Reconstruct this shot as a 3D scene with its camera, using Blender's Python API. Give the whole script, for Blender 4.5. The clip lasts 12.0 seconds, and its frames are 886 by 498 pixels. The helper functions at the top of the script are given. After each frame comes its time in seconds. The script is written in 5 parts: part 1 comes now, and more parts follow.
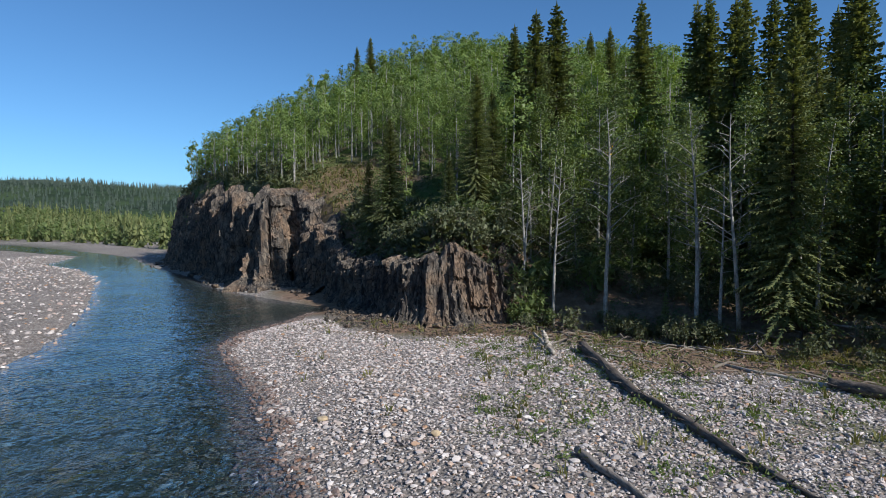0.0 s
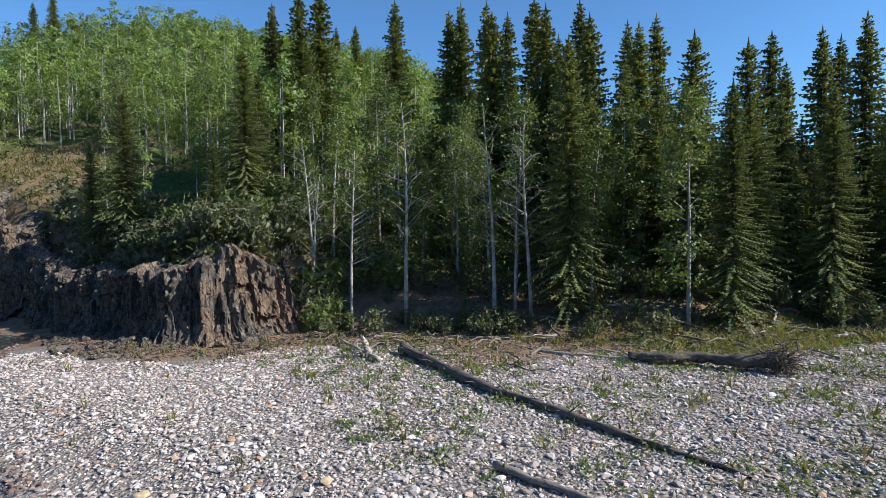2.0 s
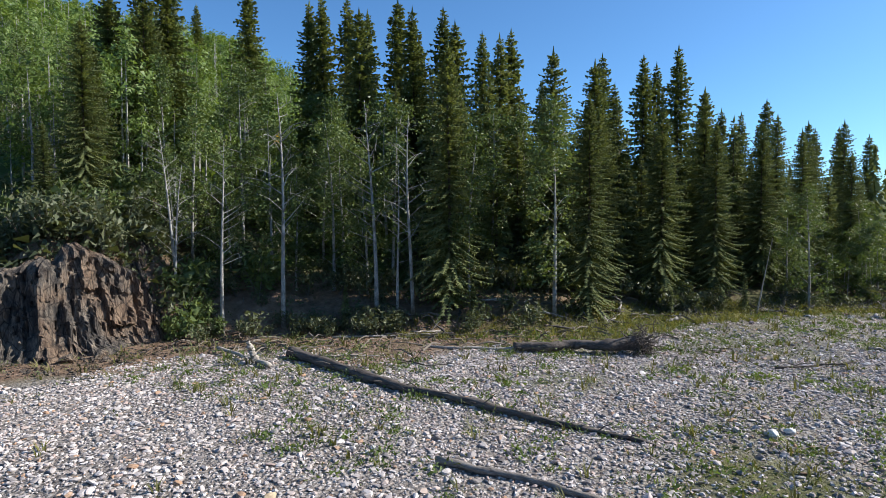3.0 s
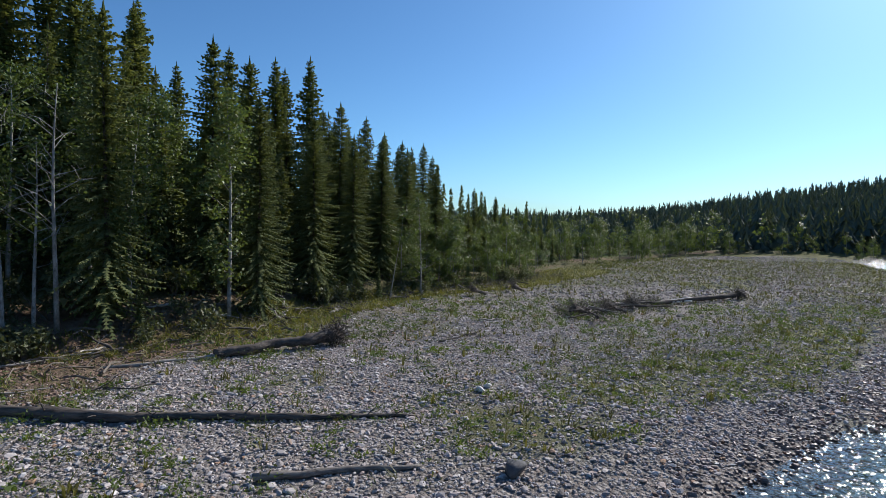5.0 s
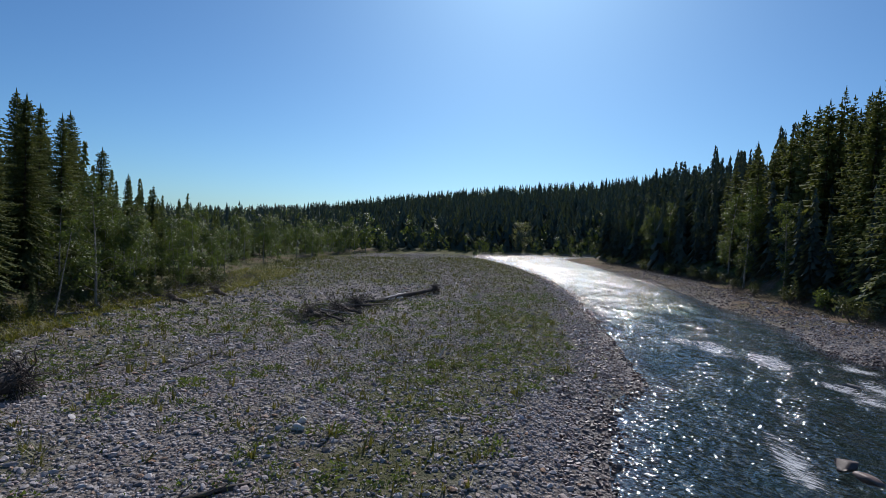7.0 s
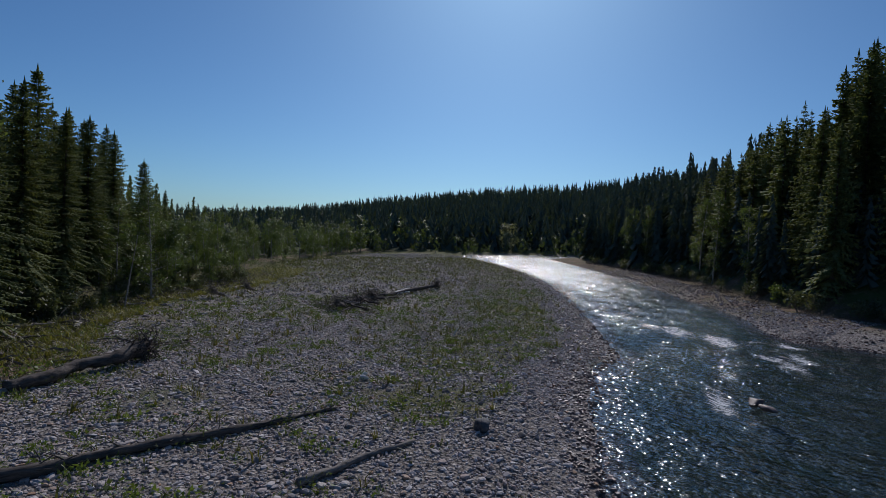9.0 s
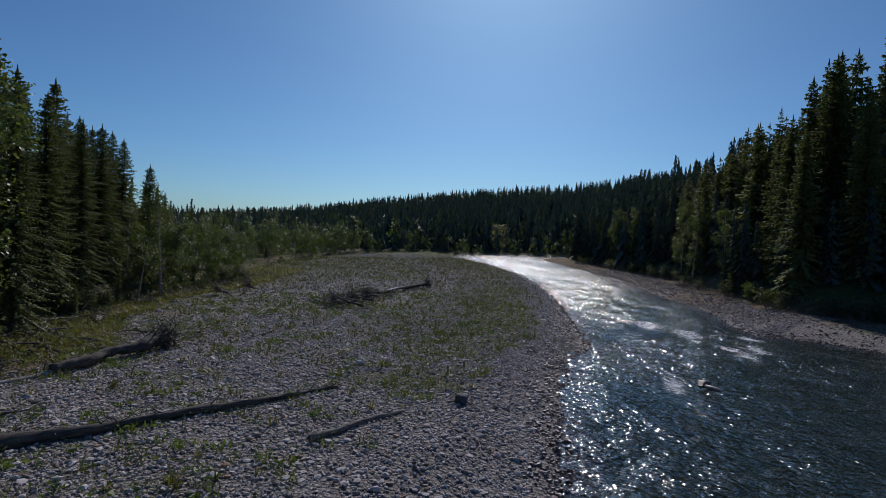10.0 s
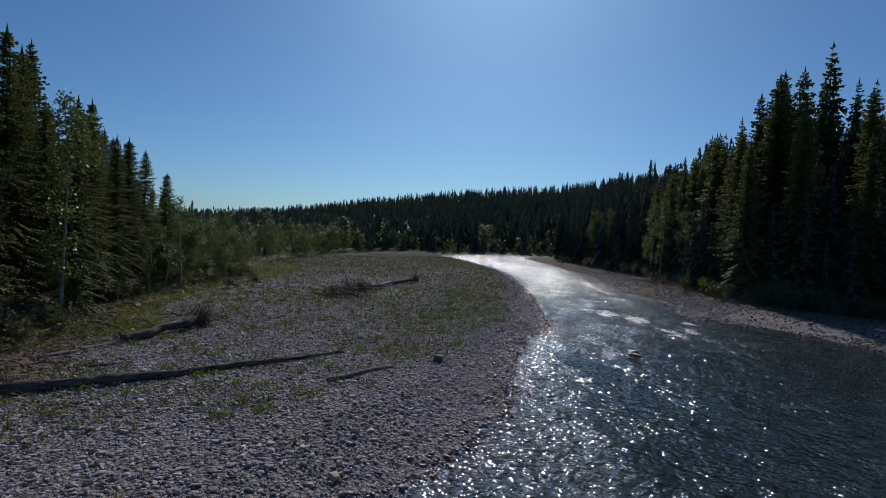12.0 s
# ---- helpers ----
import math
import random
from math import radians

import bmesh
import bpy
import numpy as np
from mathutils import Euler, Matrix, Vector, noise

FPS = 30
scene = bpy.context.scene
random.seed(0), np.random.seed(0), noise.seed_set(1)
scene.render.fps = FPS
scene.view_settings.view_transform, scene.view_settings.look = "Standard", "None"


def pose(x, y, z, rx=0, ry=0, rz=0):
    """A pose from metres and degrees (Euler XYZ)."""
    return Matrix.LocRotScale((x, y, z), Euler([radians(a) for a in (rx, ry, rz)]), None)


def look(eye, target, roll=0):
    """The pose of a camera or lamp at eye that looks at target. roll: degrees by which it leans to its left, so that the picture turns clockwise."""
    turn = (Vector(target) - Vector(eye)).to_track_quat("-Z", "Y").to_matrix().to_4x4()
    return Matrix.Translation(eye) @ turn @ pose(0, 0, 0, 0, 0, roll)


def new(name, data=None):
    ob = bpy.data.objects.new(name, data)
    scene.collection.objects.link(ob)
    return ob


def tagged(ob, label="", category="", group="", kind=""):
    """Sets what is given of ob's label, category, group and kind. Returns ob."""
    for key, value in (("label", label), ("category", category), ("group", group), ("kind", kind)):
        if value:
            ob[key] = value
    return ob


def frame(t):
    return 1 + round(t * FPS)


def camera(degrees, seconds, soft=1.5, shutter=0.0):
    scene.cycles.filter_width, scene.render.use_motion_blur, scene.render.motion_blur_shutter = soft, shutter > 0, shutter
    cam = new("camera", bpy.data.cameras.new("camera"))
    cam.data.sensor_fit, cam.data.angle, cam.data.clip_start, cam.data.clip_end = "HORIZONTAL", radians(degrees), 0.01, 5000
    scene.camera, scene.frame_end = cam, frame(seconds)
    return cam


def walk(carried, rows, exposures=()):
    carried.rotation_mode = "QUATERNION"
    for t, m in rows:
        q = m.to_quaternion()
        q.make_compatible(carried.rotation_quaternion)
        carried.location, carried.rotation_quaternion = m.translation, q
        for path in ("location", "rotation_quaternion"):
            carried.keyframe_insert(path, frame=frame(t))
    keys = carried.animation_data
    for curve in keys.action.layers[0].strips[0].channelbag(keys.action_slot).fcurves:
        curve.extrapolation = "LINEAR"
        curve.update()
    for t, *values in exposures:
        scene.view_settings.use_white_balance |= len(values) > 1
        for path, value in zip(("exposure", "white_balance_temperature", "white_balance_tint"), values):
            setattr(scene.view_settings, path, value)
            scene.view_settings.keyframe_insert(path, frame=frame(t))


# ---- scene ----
cam = camera(76.4, 12.0, soft=0.65)
PATH = [
    (0, (0.419, 0.189, 5.01), (0.516, 2.185, 4.933), -0.1),
    (0.5, (-0.339, 1.018, 4.934), (-0.008, 2.989, 4.864), -0.3),
    (1, (-1.061, 1.862, 4.858), (-0.486, 3.776, 4.791), -0.6),
    (1.5, (-1.771, 2.646, 4.885), (-0.968, 4.476, 4.809), -1.0),
    (2, (-2.582, 3.331, 4.879), (-1.543, 5.038, 4.796), -0.9),
    (2.5, (-3.388, 3.937, 4.872), (-2.125, 5.485, 4.783), -0.8),
    (2.7, (-3.703, 4.211, 4.88), (-2.347, 5.679, 4.789), -0.7),
    (4.3, (-6.843, 6.933, 5.205), (-4.929, 7.504, 5.093), 0.7),
    (4.5, (-7.025, 7.42, 5.212), (-5.072, 7.838, 5.104), 0.7),
    (5, (-6.613, 8.688, 5.162), (-4.615, 8.682, 5.055), 1.3),
    (5.5, (-5.47, 9.64, 5.097), (-3.519, 9.211, 5.0), 2.0),
    (6, (-4.304, 10.443, 5.015), (-2.476, 9.634, 4.93), 2.4),
    (6.5, (-3.31, 11.425, 4.92), (-1.652, 10.309, 4.849), 2.7),
    (7, (-2.553, 12.498, 4.913), (-0.934, 11.326, 4.843), 2.7),
    (9, (-5.849, 16.523, 4.977), (-4.262, 15.307, 4.912), 2.7),
    (9.5, (-6.939, 17.223, 5.048), (-5.359, 15.999, 4.984), 2.7),
    (10, (-8.012, 17.886, 5.085), (-6.44, 16.652, 5.022), 2.7),
    (10.5, (-9.098, 18.6, 5.137), (-7.532, 17.357, 5.075), 2.6),
    (11, (-10.163, 19.414, 5.142), (-8.603, 18.163, 5.08), 2.6),
    (11.5, (-11.309, 20.202, 5.129), (-9.755, 18.945, 5.067), 2.6),
    (12, (-12.471, 20.971, 5.152), (-10.922, 19.708, 5.09), 2.7),
]
walk(cam, [(t, look(eye, target, roll)) for t, eye, target, roll in PATH],
     [(0.0, 0.36, 6500, 10.0), (1.0, 0.74, 6600, 10.0), (2.6, 0.86, 6580, 10.0), (4.4, 0.52, 6520, 11.0), (5.5, 0.00, 6320, 12.0), (6.1, -0.25, 6260, 14.0), (6.8, -0.28, 6260, 14.0), (9.0, -0.78, 6130, 16.0), (12.0, -0.84, 6130, 16.0)])

# ---- world, sun ----
SUN_HEADING, SUN_HEIGHT = 133.5, 34.0
world = bpy.data.worlds.new("sky")
scene.world = world
world.use_nodes = True
wnt = world.node_tree
sky = wnt.nodes.new("ShaderNodeTexSky")
sky.sky_type, sky.sun_disc = "NISHITA", False
sky.sun_elevation, sky.sun_rotation = radians(SUN_HEIGHT), radians(SUN_HEADING)
sky.altitude, sky.air_density, sky.dust_density, sky.ozone_density = 1300, 1.0, 1.8, 2.2
deep = wnt.nodes.new("ShaderNodeMix")
deep.data_type, deep.blend_type = "RGBA", "MULTIPLY"
deep.inputs[0].default_value, deep.inputs[7].default_value = 1.0, (0.57, 0.94, 1.22, 1)
wnt.links.new(sky.outputs[0], deep.inputs[6])
wnt.links.new(deep.outputs[2], wnt.nodes["Background"].inputs[0])
wnt.nodes["Background"].inputs[1].default_value = 0.087
sun = new("sun", bpy.data.lights.new("sun", "SUN"))
sun.data.energy, sun.data.angle, sun.data.color = 4.9, radians(0.55), (1.0, 0.95, 0.88)
SUN_DIR = Vector((math.sin(radians(SUN_HEADING)) * math.cos(radians(SUN_HEIGHT)),
                  math.cos(radians(SUN_HEADING)) * math.cos(radians(SUN_HEIGHT)), math.sin(radians(SUN_HEIGHT))))
sun.matrix_world = look(SUN_DIR * 200, (0, 0, 0))

# ---- materials ----


def node(nt, kind, **sets):
    """A node; keys are input names (with _ for blanks) or, with a leading p_, properties."""
    n = nt.nodes.new(kind)
    for key, value in sets.items():
        if key == "blend":
            n.blend_type = value
        elif key == "dtype":
            n.data_type = value
        elif key == "op":
            n.operation = value
        elif key == "attr":
            n.attribute_name = value
        elif key == "feature":
            n.feature = value
        else:
            n.inputs[key.replace("_", " ") if not key.startswith("i") or not key[1:].isdigit() else int(key[1:])].default_value = value
    return n


def blank(name):
    m = bpy.data.materials.new(name)
    m.use_nodes = True
    return m, m.node_tree, m.node_tree.nodes["Principled BSDF"]


def ramp(nt, src, stops):
    r = nt.nodes.new("ShaderNodeValToRGB")
    while len(r.color_ramp.elements) < len(stops):
        r.color_ramp.elements.new(0.5)
    for e, (p, c) in zip(r.color_ramp.elements, stops):
        e.position, e.color = p, (*c, 1)
    nt.links.new(src, r.inputs[0])
    return r.outputs[0]


def mixc(nt, fac, a, b, blend="MIX"):
    n = node(nt, "ShaderNodeMix", dtype="RGBA")
    n.blend_type = blend
    for src, idx in ((fac, 0), (a, 6), (b, 7)):
        if isinstance(src, (int, float)):
            n.inputs[idx].default_value = src
        elif isinstance(src, tuple):
            n.inputs[idx].default_value = (*src, 1)
        else:
            nt.links.new(src, n.inputs[idx])
    return n.outputs[2]


def calc(nt, op, a, b=0.0, c=None):
    n = node(nt, "ShaderNodeMath", op=op)
    for src, idx in ((a, 0), (b, 1), (c, 2)):
        if src is None:
            continue
        if isinstance(src, (int, float)):
            n.inputs[idx].default_value = src
        else:
            nt.links.new(src, n.inputs[idx])
    return n.outputs[0]


def grain(nt, scale, detail=4.0, rough=0.55, coord="Object", stretch=None, turn=0.0):
    tc = nt.nodes.new("ShaderNodeTexCoord")
    out = tc.outputs[coord]
    if stretch:
        mp = nt.nodes.new("ShaderNodeMapping")
        mp.inputs["Scale"].default_value = stretch
        mp.inputs["Rotation"].default_value = (0, 0, radians(turn))
        nt.links.new(out, mp.inputs[0])
        out = mp.outputs[0]
    n = node(nt, "ShaderNodeTexNoise", Scale=scale, Detail=detail, Roughness=rough)
    nt.links.new(out, n.inputs["Vector"])
    return n.outputs[0]


def bumped(nt, bsdf, height, strength=0.5, distance=0.02):
    b = node(nt, "ShaderNodeBump", Strength=strength, Distance=distance)
    nt.links.new(height, b.inputs["Height"])
    nt.links.new(b.outputs[0], bsdf.inputs["Normal"])
    return b


def foliage(name, dark, mid, light, through_light=0.3, gloss=0.55, sheen=0.3):
    m, nt, bsdf = blank(name)
    geo = nt.nodes.new("ShaderNodeNewGeometry")
    info = nt.nodes.new("ShaderNodeObjectInfo")
    tint = node(nt, "ShaderNodeAttribute", attr="tint")
    whole = calc(nt, "FRACT", calc(nt, "ADD", info.outputs["Random"], tint.outputs["Fac"]))
    v = calc(nt, "ADD", calc(nt, "MULTIPLY", geo.outputs["Random Per Island"], 0.5), calc(nt, "MULTIPLY", whole, 0.5))
    col = ramp(nt, v, [(0.0, dark), (0.5, mid), (1.0, light)])
    col = mixc(nt, calc(nt, "MULTIPLY", grain(nt, 0.6), 0.5), col, dark)
    nt.links.new(col, bsdf.inputs["Base Color"])
    bsdf.inputs["Roughness"].default_value = gloss
    bsdf.inputs["Specular IOR Level"].default_value = sheen
    tr = nt.nodes.new("ShaderNodeBsdfTranslucent")
    nt.links.new(mixc(nt, 1.0, col, (1.25, 1.2, 0.5), "MULTIPLY"), tr.inputs[0])
    mx = node(nt, "ShaderNodeMixShader", Fac=through_light)
    nt.links.new(bsdf.outputs[0], mx.inputs[1])
    nt.links.new(tr.outputs[0], mx.inputs[2])
    nt.links.new(mx.outputs[0], nt.nodes["Material Output"].inputs[0])
    return m


def bark(name, dark, light, scale=8.0, stretch=(1, 1, 0.25), bump=0.6):
    m, nt, bsdf = blank(name)
    g = grain(nt, scale, 6, 0.65, stretch=stretch)
    col = ramp(nt, g, [(0.3, dark), (0.65, light)])
    big = grain(nt, 1.3, 3)
    col = mixc(nt, calc(nt, "MULTIPLY", big, 0.5), col, dark)
    nt.links.new(col, bsdf.inputs["Base Color"])
    bsdf.inputs["Roughness"].default_value = 0.9
    bsdf.inputs["Specular IOR Level"].default_value = 0.12
    bumped(nt, bsdf, g, bump, 0.02)
    return m


MAT_NEEDLES = foliage("spruce_needles", (0.095, 0.115, 0.054), (0.168, 0.195, 0.084), (0.24, 0.26, 0.105), 0.26, 0.8, 0.1)
# Spruce needles with distance haze and backlit dimness put into their base colour.
MAT_HAZED_NEEDLES = foliage("hazed_spruce_needles", (0.055, 0.078, 0.070), (0.085, 0.115, 0.098), (0.125, 0.155, 0.115), 0.15, 0.85, 0.1)
MAT_ASPEN = foliage("aspen_leaves", (0.085, 0.130, 0.035), (0.160, 0.235, 0.066), (0.25, 0.33, 0.11), 0.42, 0.5)
MAT_POPLAR = foliage("poplar_leaves", (0.062, 0.090, 0.032), (0.118, 0.165, 0.056), (0.195, 0.245, 0.088), 0.34, 0.5)
MAT_WILLOW = foliage("willow_leaves", (0.050, 0.062, 0.030), (0.10, 0.12, 0.062), (0.19, 0.20, 0.12), 0.30)
MAT_HERB = foliage("herb_leaves", (0.050, 0.066, 0.024), (0.104, 0.125, 0.046), (0.180, 0.188, 0.080), 0.25)
MAT_CLUMP = foliage("fresh_herb_leaves", (0.058, 0.092, 0.026), (0.112, 0.165, 0.046), (0.185, 0.235, 0.078), 0.42)
MAT_DRY = foliage("dry_grass", (0.070, 0.076, 0.024), (0.150, 0.148, 0.048), (0.26, 0.240, 0.095), 0.28)
MAT_GRASS = foliage("yellow_green_grass", (0.095, 0.105, 0.030), (0.190, 0.190, 0.058), (0.30, 0.275, 0.10), 0.42)
MAT_SILVER = foliage("silver_willow_leaves", (0.13, 0.145, 0.10), (0.22, 0.24, 0.18), (0.34, 0.36, 0.28), 0.4)
MAT_YELLOW = foliage("yellow_leaves", (0.45, 0.25, 0.02), (0.6, 0.38, 0.03), (0.7, 0.45, 0.05), 0.4)
MAT_SPRUCE_BARK = bark("spruce_bark", (0.055, 0.042, 0.034), (0.20, 0.16, 0.13))
MAT_ASPEN_BARK = bark("aspen_bark", (0.10, 0.095, 0.085), (0.48, 0.47, 0.44), 5.0, (1, 1, 0.6), 0.3)
MAT_TWIG = bark("dry_twigs", (0.09, 0.075, 0.062), (0.24, 0.21, 0.18))
MAT_LOG = bark("weathered_log", (0.034, 0.029, 0.026), (0.182, 0.158, 0.140), 14.0, (1, 0.12, 1), 0.8)
MAT_GREY_LOG = bark("grey_log", (0.07, 0.06, 0.055), (0.32, 0.29, 0.26), 14.0, (1, 0.12, 1), 0.8)
MAT_DRIFT = bark("bleached_driftwood", (0.15, 0.13, 0.11), (0.52, 0.48, 0.43), 14.0, (1, 0.15, 1), 0.6)


def stone_material(name, wet=False):
    m, nt, bsdf = blank(name)
    geo = nt.nodes.new("ShaderNodeNewGeometry")
    info = nt.nodes.new("ShaderNodeObjectInfo")
    v = calc(nt, "FRACT", calc(nt, "ADD", geo.outputs["Random Per Island"], info.outputs["Random"]))
    col = ramp(nt, v, [(0.0, (0.13, 0.12, 0.118)), (0.14, (0.27, 0.25, 0.245)), (0.32, (0.44, 0.41, 0.40)), (0.50, (0.56, 0.525, 0.505)),
                       (0.66, (0.40, 0.31, 0.275)), (0.76, (0.55, 0.51, 0.495)), (0.90, (0.68, 0.655, 0.64)), (0.97, (0.38, 0.24, 0.15))])
    g = grain(nt, 30, 4, 0.7)
    col = mixc(nt, calc(nt, "MULTIPLY", g, 0.35), col, (0.22, 0.20, 0.19))
    nt.links.new(col, bsdf.inputs["Base Color"])
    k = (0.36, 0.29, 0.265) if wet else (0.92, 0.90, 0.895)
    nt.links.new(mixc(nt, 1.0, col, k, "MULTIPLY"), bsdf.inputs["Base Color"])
    bsdf.inputs["Specular IOR Level"].default_value = 0.25 if wet else 0.12
    bsdf.inputs["Roughness"].default_value = 0.5 if wet else 0.8
    bumped(nt, bsdf, g, 0.35, 0.01)
    return m


MAT_STONE = stone_material("river_stone")
# Darker, redder stone: wet at the waterline and river rocks, also all far-bank cobbles.
MAT_DARK_RIVER_STONE = stone_material("dark_river_stone", True)


def rock_material():
    m, nt, bsdf = blank("fractured_shale")
    tall = grain(nt, 2.6, 8, 0.75, stretch=(1, 1, 0.33))
    fine = grain(nt, 12.0, 6, 0.75, stretch=(1, 1, 0.5))
    patch = grain(nt, 0.5, 4)
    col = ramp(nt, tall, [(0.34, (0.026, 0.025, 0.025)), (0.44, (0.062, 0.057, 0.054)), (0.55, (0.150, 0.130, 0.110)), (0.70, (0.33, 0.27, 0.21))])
    col = mixc(nt, ramp(nt, patch, [(0.46, (0, 0, 0)), (0.62, (0.5, 0.5, 0.5))]), col, (0.30, 0.195, 0.125))
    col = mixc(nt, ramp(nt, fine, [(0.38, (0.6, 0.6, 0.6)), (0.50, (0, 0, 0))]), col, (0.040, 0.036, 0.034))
    tc = nt.nodes.new("ShaderNodeTexCoord")
    warp = mixc(nt, 0.12, tc.outputs["Object"], node(nt, "ShaderNodeTexNoise", Scale=1.5, Detail=3.0).outputs["Color"], "ADD")
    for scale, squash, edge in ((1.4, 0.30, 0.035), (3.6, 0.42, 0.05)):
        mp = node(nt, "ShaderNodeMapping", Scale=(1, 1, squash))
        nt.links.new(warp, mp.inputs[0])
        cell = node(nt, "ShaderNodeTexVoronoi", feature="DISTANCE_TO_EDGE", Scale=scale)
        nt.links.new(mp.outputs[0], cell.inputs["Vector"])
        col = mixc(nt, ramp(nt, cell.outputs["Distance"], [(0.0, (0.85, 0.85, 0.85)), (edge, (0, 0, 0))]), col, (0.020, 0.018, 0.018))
    nt.links.new(col, bsdf.inputs["Base Color"])
    bsdf.inputs["Roughness"].default_value = 0.9
    bsdf.inputs["Specular IOR Level"].default_value = 0.15
    bumped(nt, bsdf, calc(nt, "ADD", tall, calc(nt, "MULTIPLY", fine, 0.5)), 1.0, 0.16)
    return m


MAT_ROCK = rock_material()


def ground_material():
    m, nt, bsdf = blank("valley_ground")
    zone = node(nt, "ShaderNodeAttribute", attr="zone")
    sep = nt.nodes.new("ShaderNodeSeparateColor")
    nt.links.new(zone.outputs["Color"], sep.inputs[0])
    tc = nt.nodes.new("ShaderNodeTexCoord")
    cells = node(nt, "ShaderNodeTexVoronoi", Scale=9.0)
    nt.links.new(tc.outputs["Object"], cells.inputs["Vector"])
    small = node(nt, "ShaderNodeTexVoronoi", Scale=21.0)
    nt.links.new(tc.outputs["Object"], small.inputs["Vector"])
    sc = nt.nodes.new("ShaderNodeSeparateColor")
    nt.links.new(cells.outputs["Color"], sc.inputs[0])
    sc2 = nt.nodes.new("ShaderNodeSeparateColor")
    nt.links.new(small.outputs["Color"], sc2.inputs[0])
    stops = [(0.0, (0.14, 0.13, 0.125)), (0.3, (0.34, 0.315, 0.30)), (0.6, (0.50, 0.47, 0.45)), (0.8, (0.40, 0.33, 0.29)), (0.95, (0.60, 0.575, 0.56))]
    pebbles = mixc(nt, 0.45, ramp(nt, sc.outputs[0], stops), ramp(nt, sc2.outputs[0], stops))
    # Shade in the gaps between pebbles, put into the colour towards cell edges.
    gap_shade = ramp(nt, cells.outputs["Distance"], [(0.15, (1.0, 1.0, 1.0)), (0.5, (0.55, 0.53, 0.51))])
    pebbles = mixc(nt, 1.0, pebbles, gap_shade, "MULTIPLY")
    broad = grain(nt, 0.16, 4)
    pebbles = mixc(nt, ramp(nt, broad, [(0.45, (0, 0, 0)), (0.7, (0.4, 0.4, 0.4))]), pebbles, (0.31, 0.285, 0.265))
    leaf = grain(nt, 2.2, 8, 0.7)
    litter = ramp(nt, leaf, [(0.3, (0.09, 0.066, 0.048)), (0.55, (0.20, 0.150, 0.108)), (0.75, (0.32, 0.25, 0.19))])
    turf = ramp(nt, grain(nt, 3.0, 8, 0.75), [(0.3, (0.052, 0.058, 0.022)), (0.55, (0.120, 0.120, 0.045)), (0.75, (0.21, 0.190, 0.085))])
    brush = mixc(nt, ramp(nt, grain(nt, 0.3, 6, 0.7), [(0.36, (0, 0, 0)), (0.54, (1, 1, 1))]), litter, (0.055, 0.085, 0.026))
    earth = ramp(nt, leaf, [(0.3, (0.10, 0.062, 0.045)), (0.55, (0.23, 0.150, 0.110)), (0.75, (0.34, 0.245, 0.19))])
    brush = mixc(nt, calc(nt, "MULTIPLY", zone.outputs["Alpha"], 0.85), brush, earth)
    wild = node(nt, "ShaderNodeAttribute", attr="wild")
    slopes = ramp(nt, grain(nt, 0.02, 9, 0.72), [(0.40, (0.020, 0.034, 0.022)), (0.54, (0.036, 0.058, 0.030)), (0.68, (0.060, 0.088, 0.036))])
    brush = mixc(nt, wild.outputs["Fac"], brush, slopes)
    col = mixc(nt, sep.outputs[1], brush, turf)
    col = mixc(nt, sep.outputs[0], col, pebbles)
    bed = ramp(nt, sc.outputs[1], [(0.0, (0.020, 0.028, 0.022)), (0.45, (0.060, 0.072, 0.055)), (0.75, (0.10, 0.105, 0.08)), (0.93, (0.24, 0.23, 0.18))])
    bed = mixc(nt, ramp(nt, grain(nt, 0.7, 5), [(0.4, (0, 0, 0)), (0.65, (0.8, 0.8, 0.8))]), bed, (0.045, 0.070, 0.050))
    col = mixc(nt, sep.outputs[2], col, bed)
    nt.links.new(col, bsdf.inputs["Base Color"])
    bsdf.inputs["Roughness"].default_value = 0.95
    bsdf.inputs["Specular IOR Level"].default_value = 0.05
    lumps = calc(nt, "MULTIPLY", cells.outputs["Distance"], calc(nt, "MULTIPLY", sep.outputs[0], -1.0))
    bumped(nt, bsdf, calc(nt, "ADD", lumps, calc(nt, "MULTIPLY", grain(nt, 5.0, 8, 0.75), 0.9)), 1.0, 0.11)
    return m


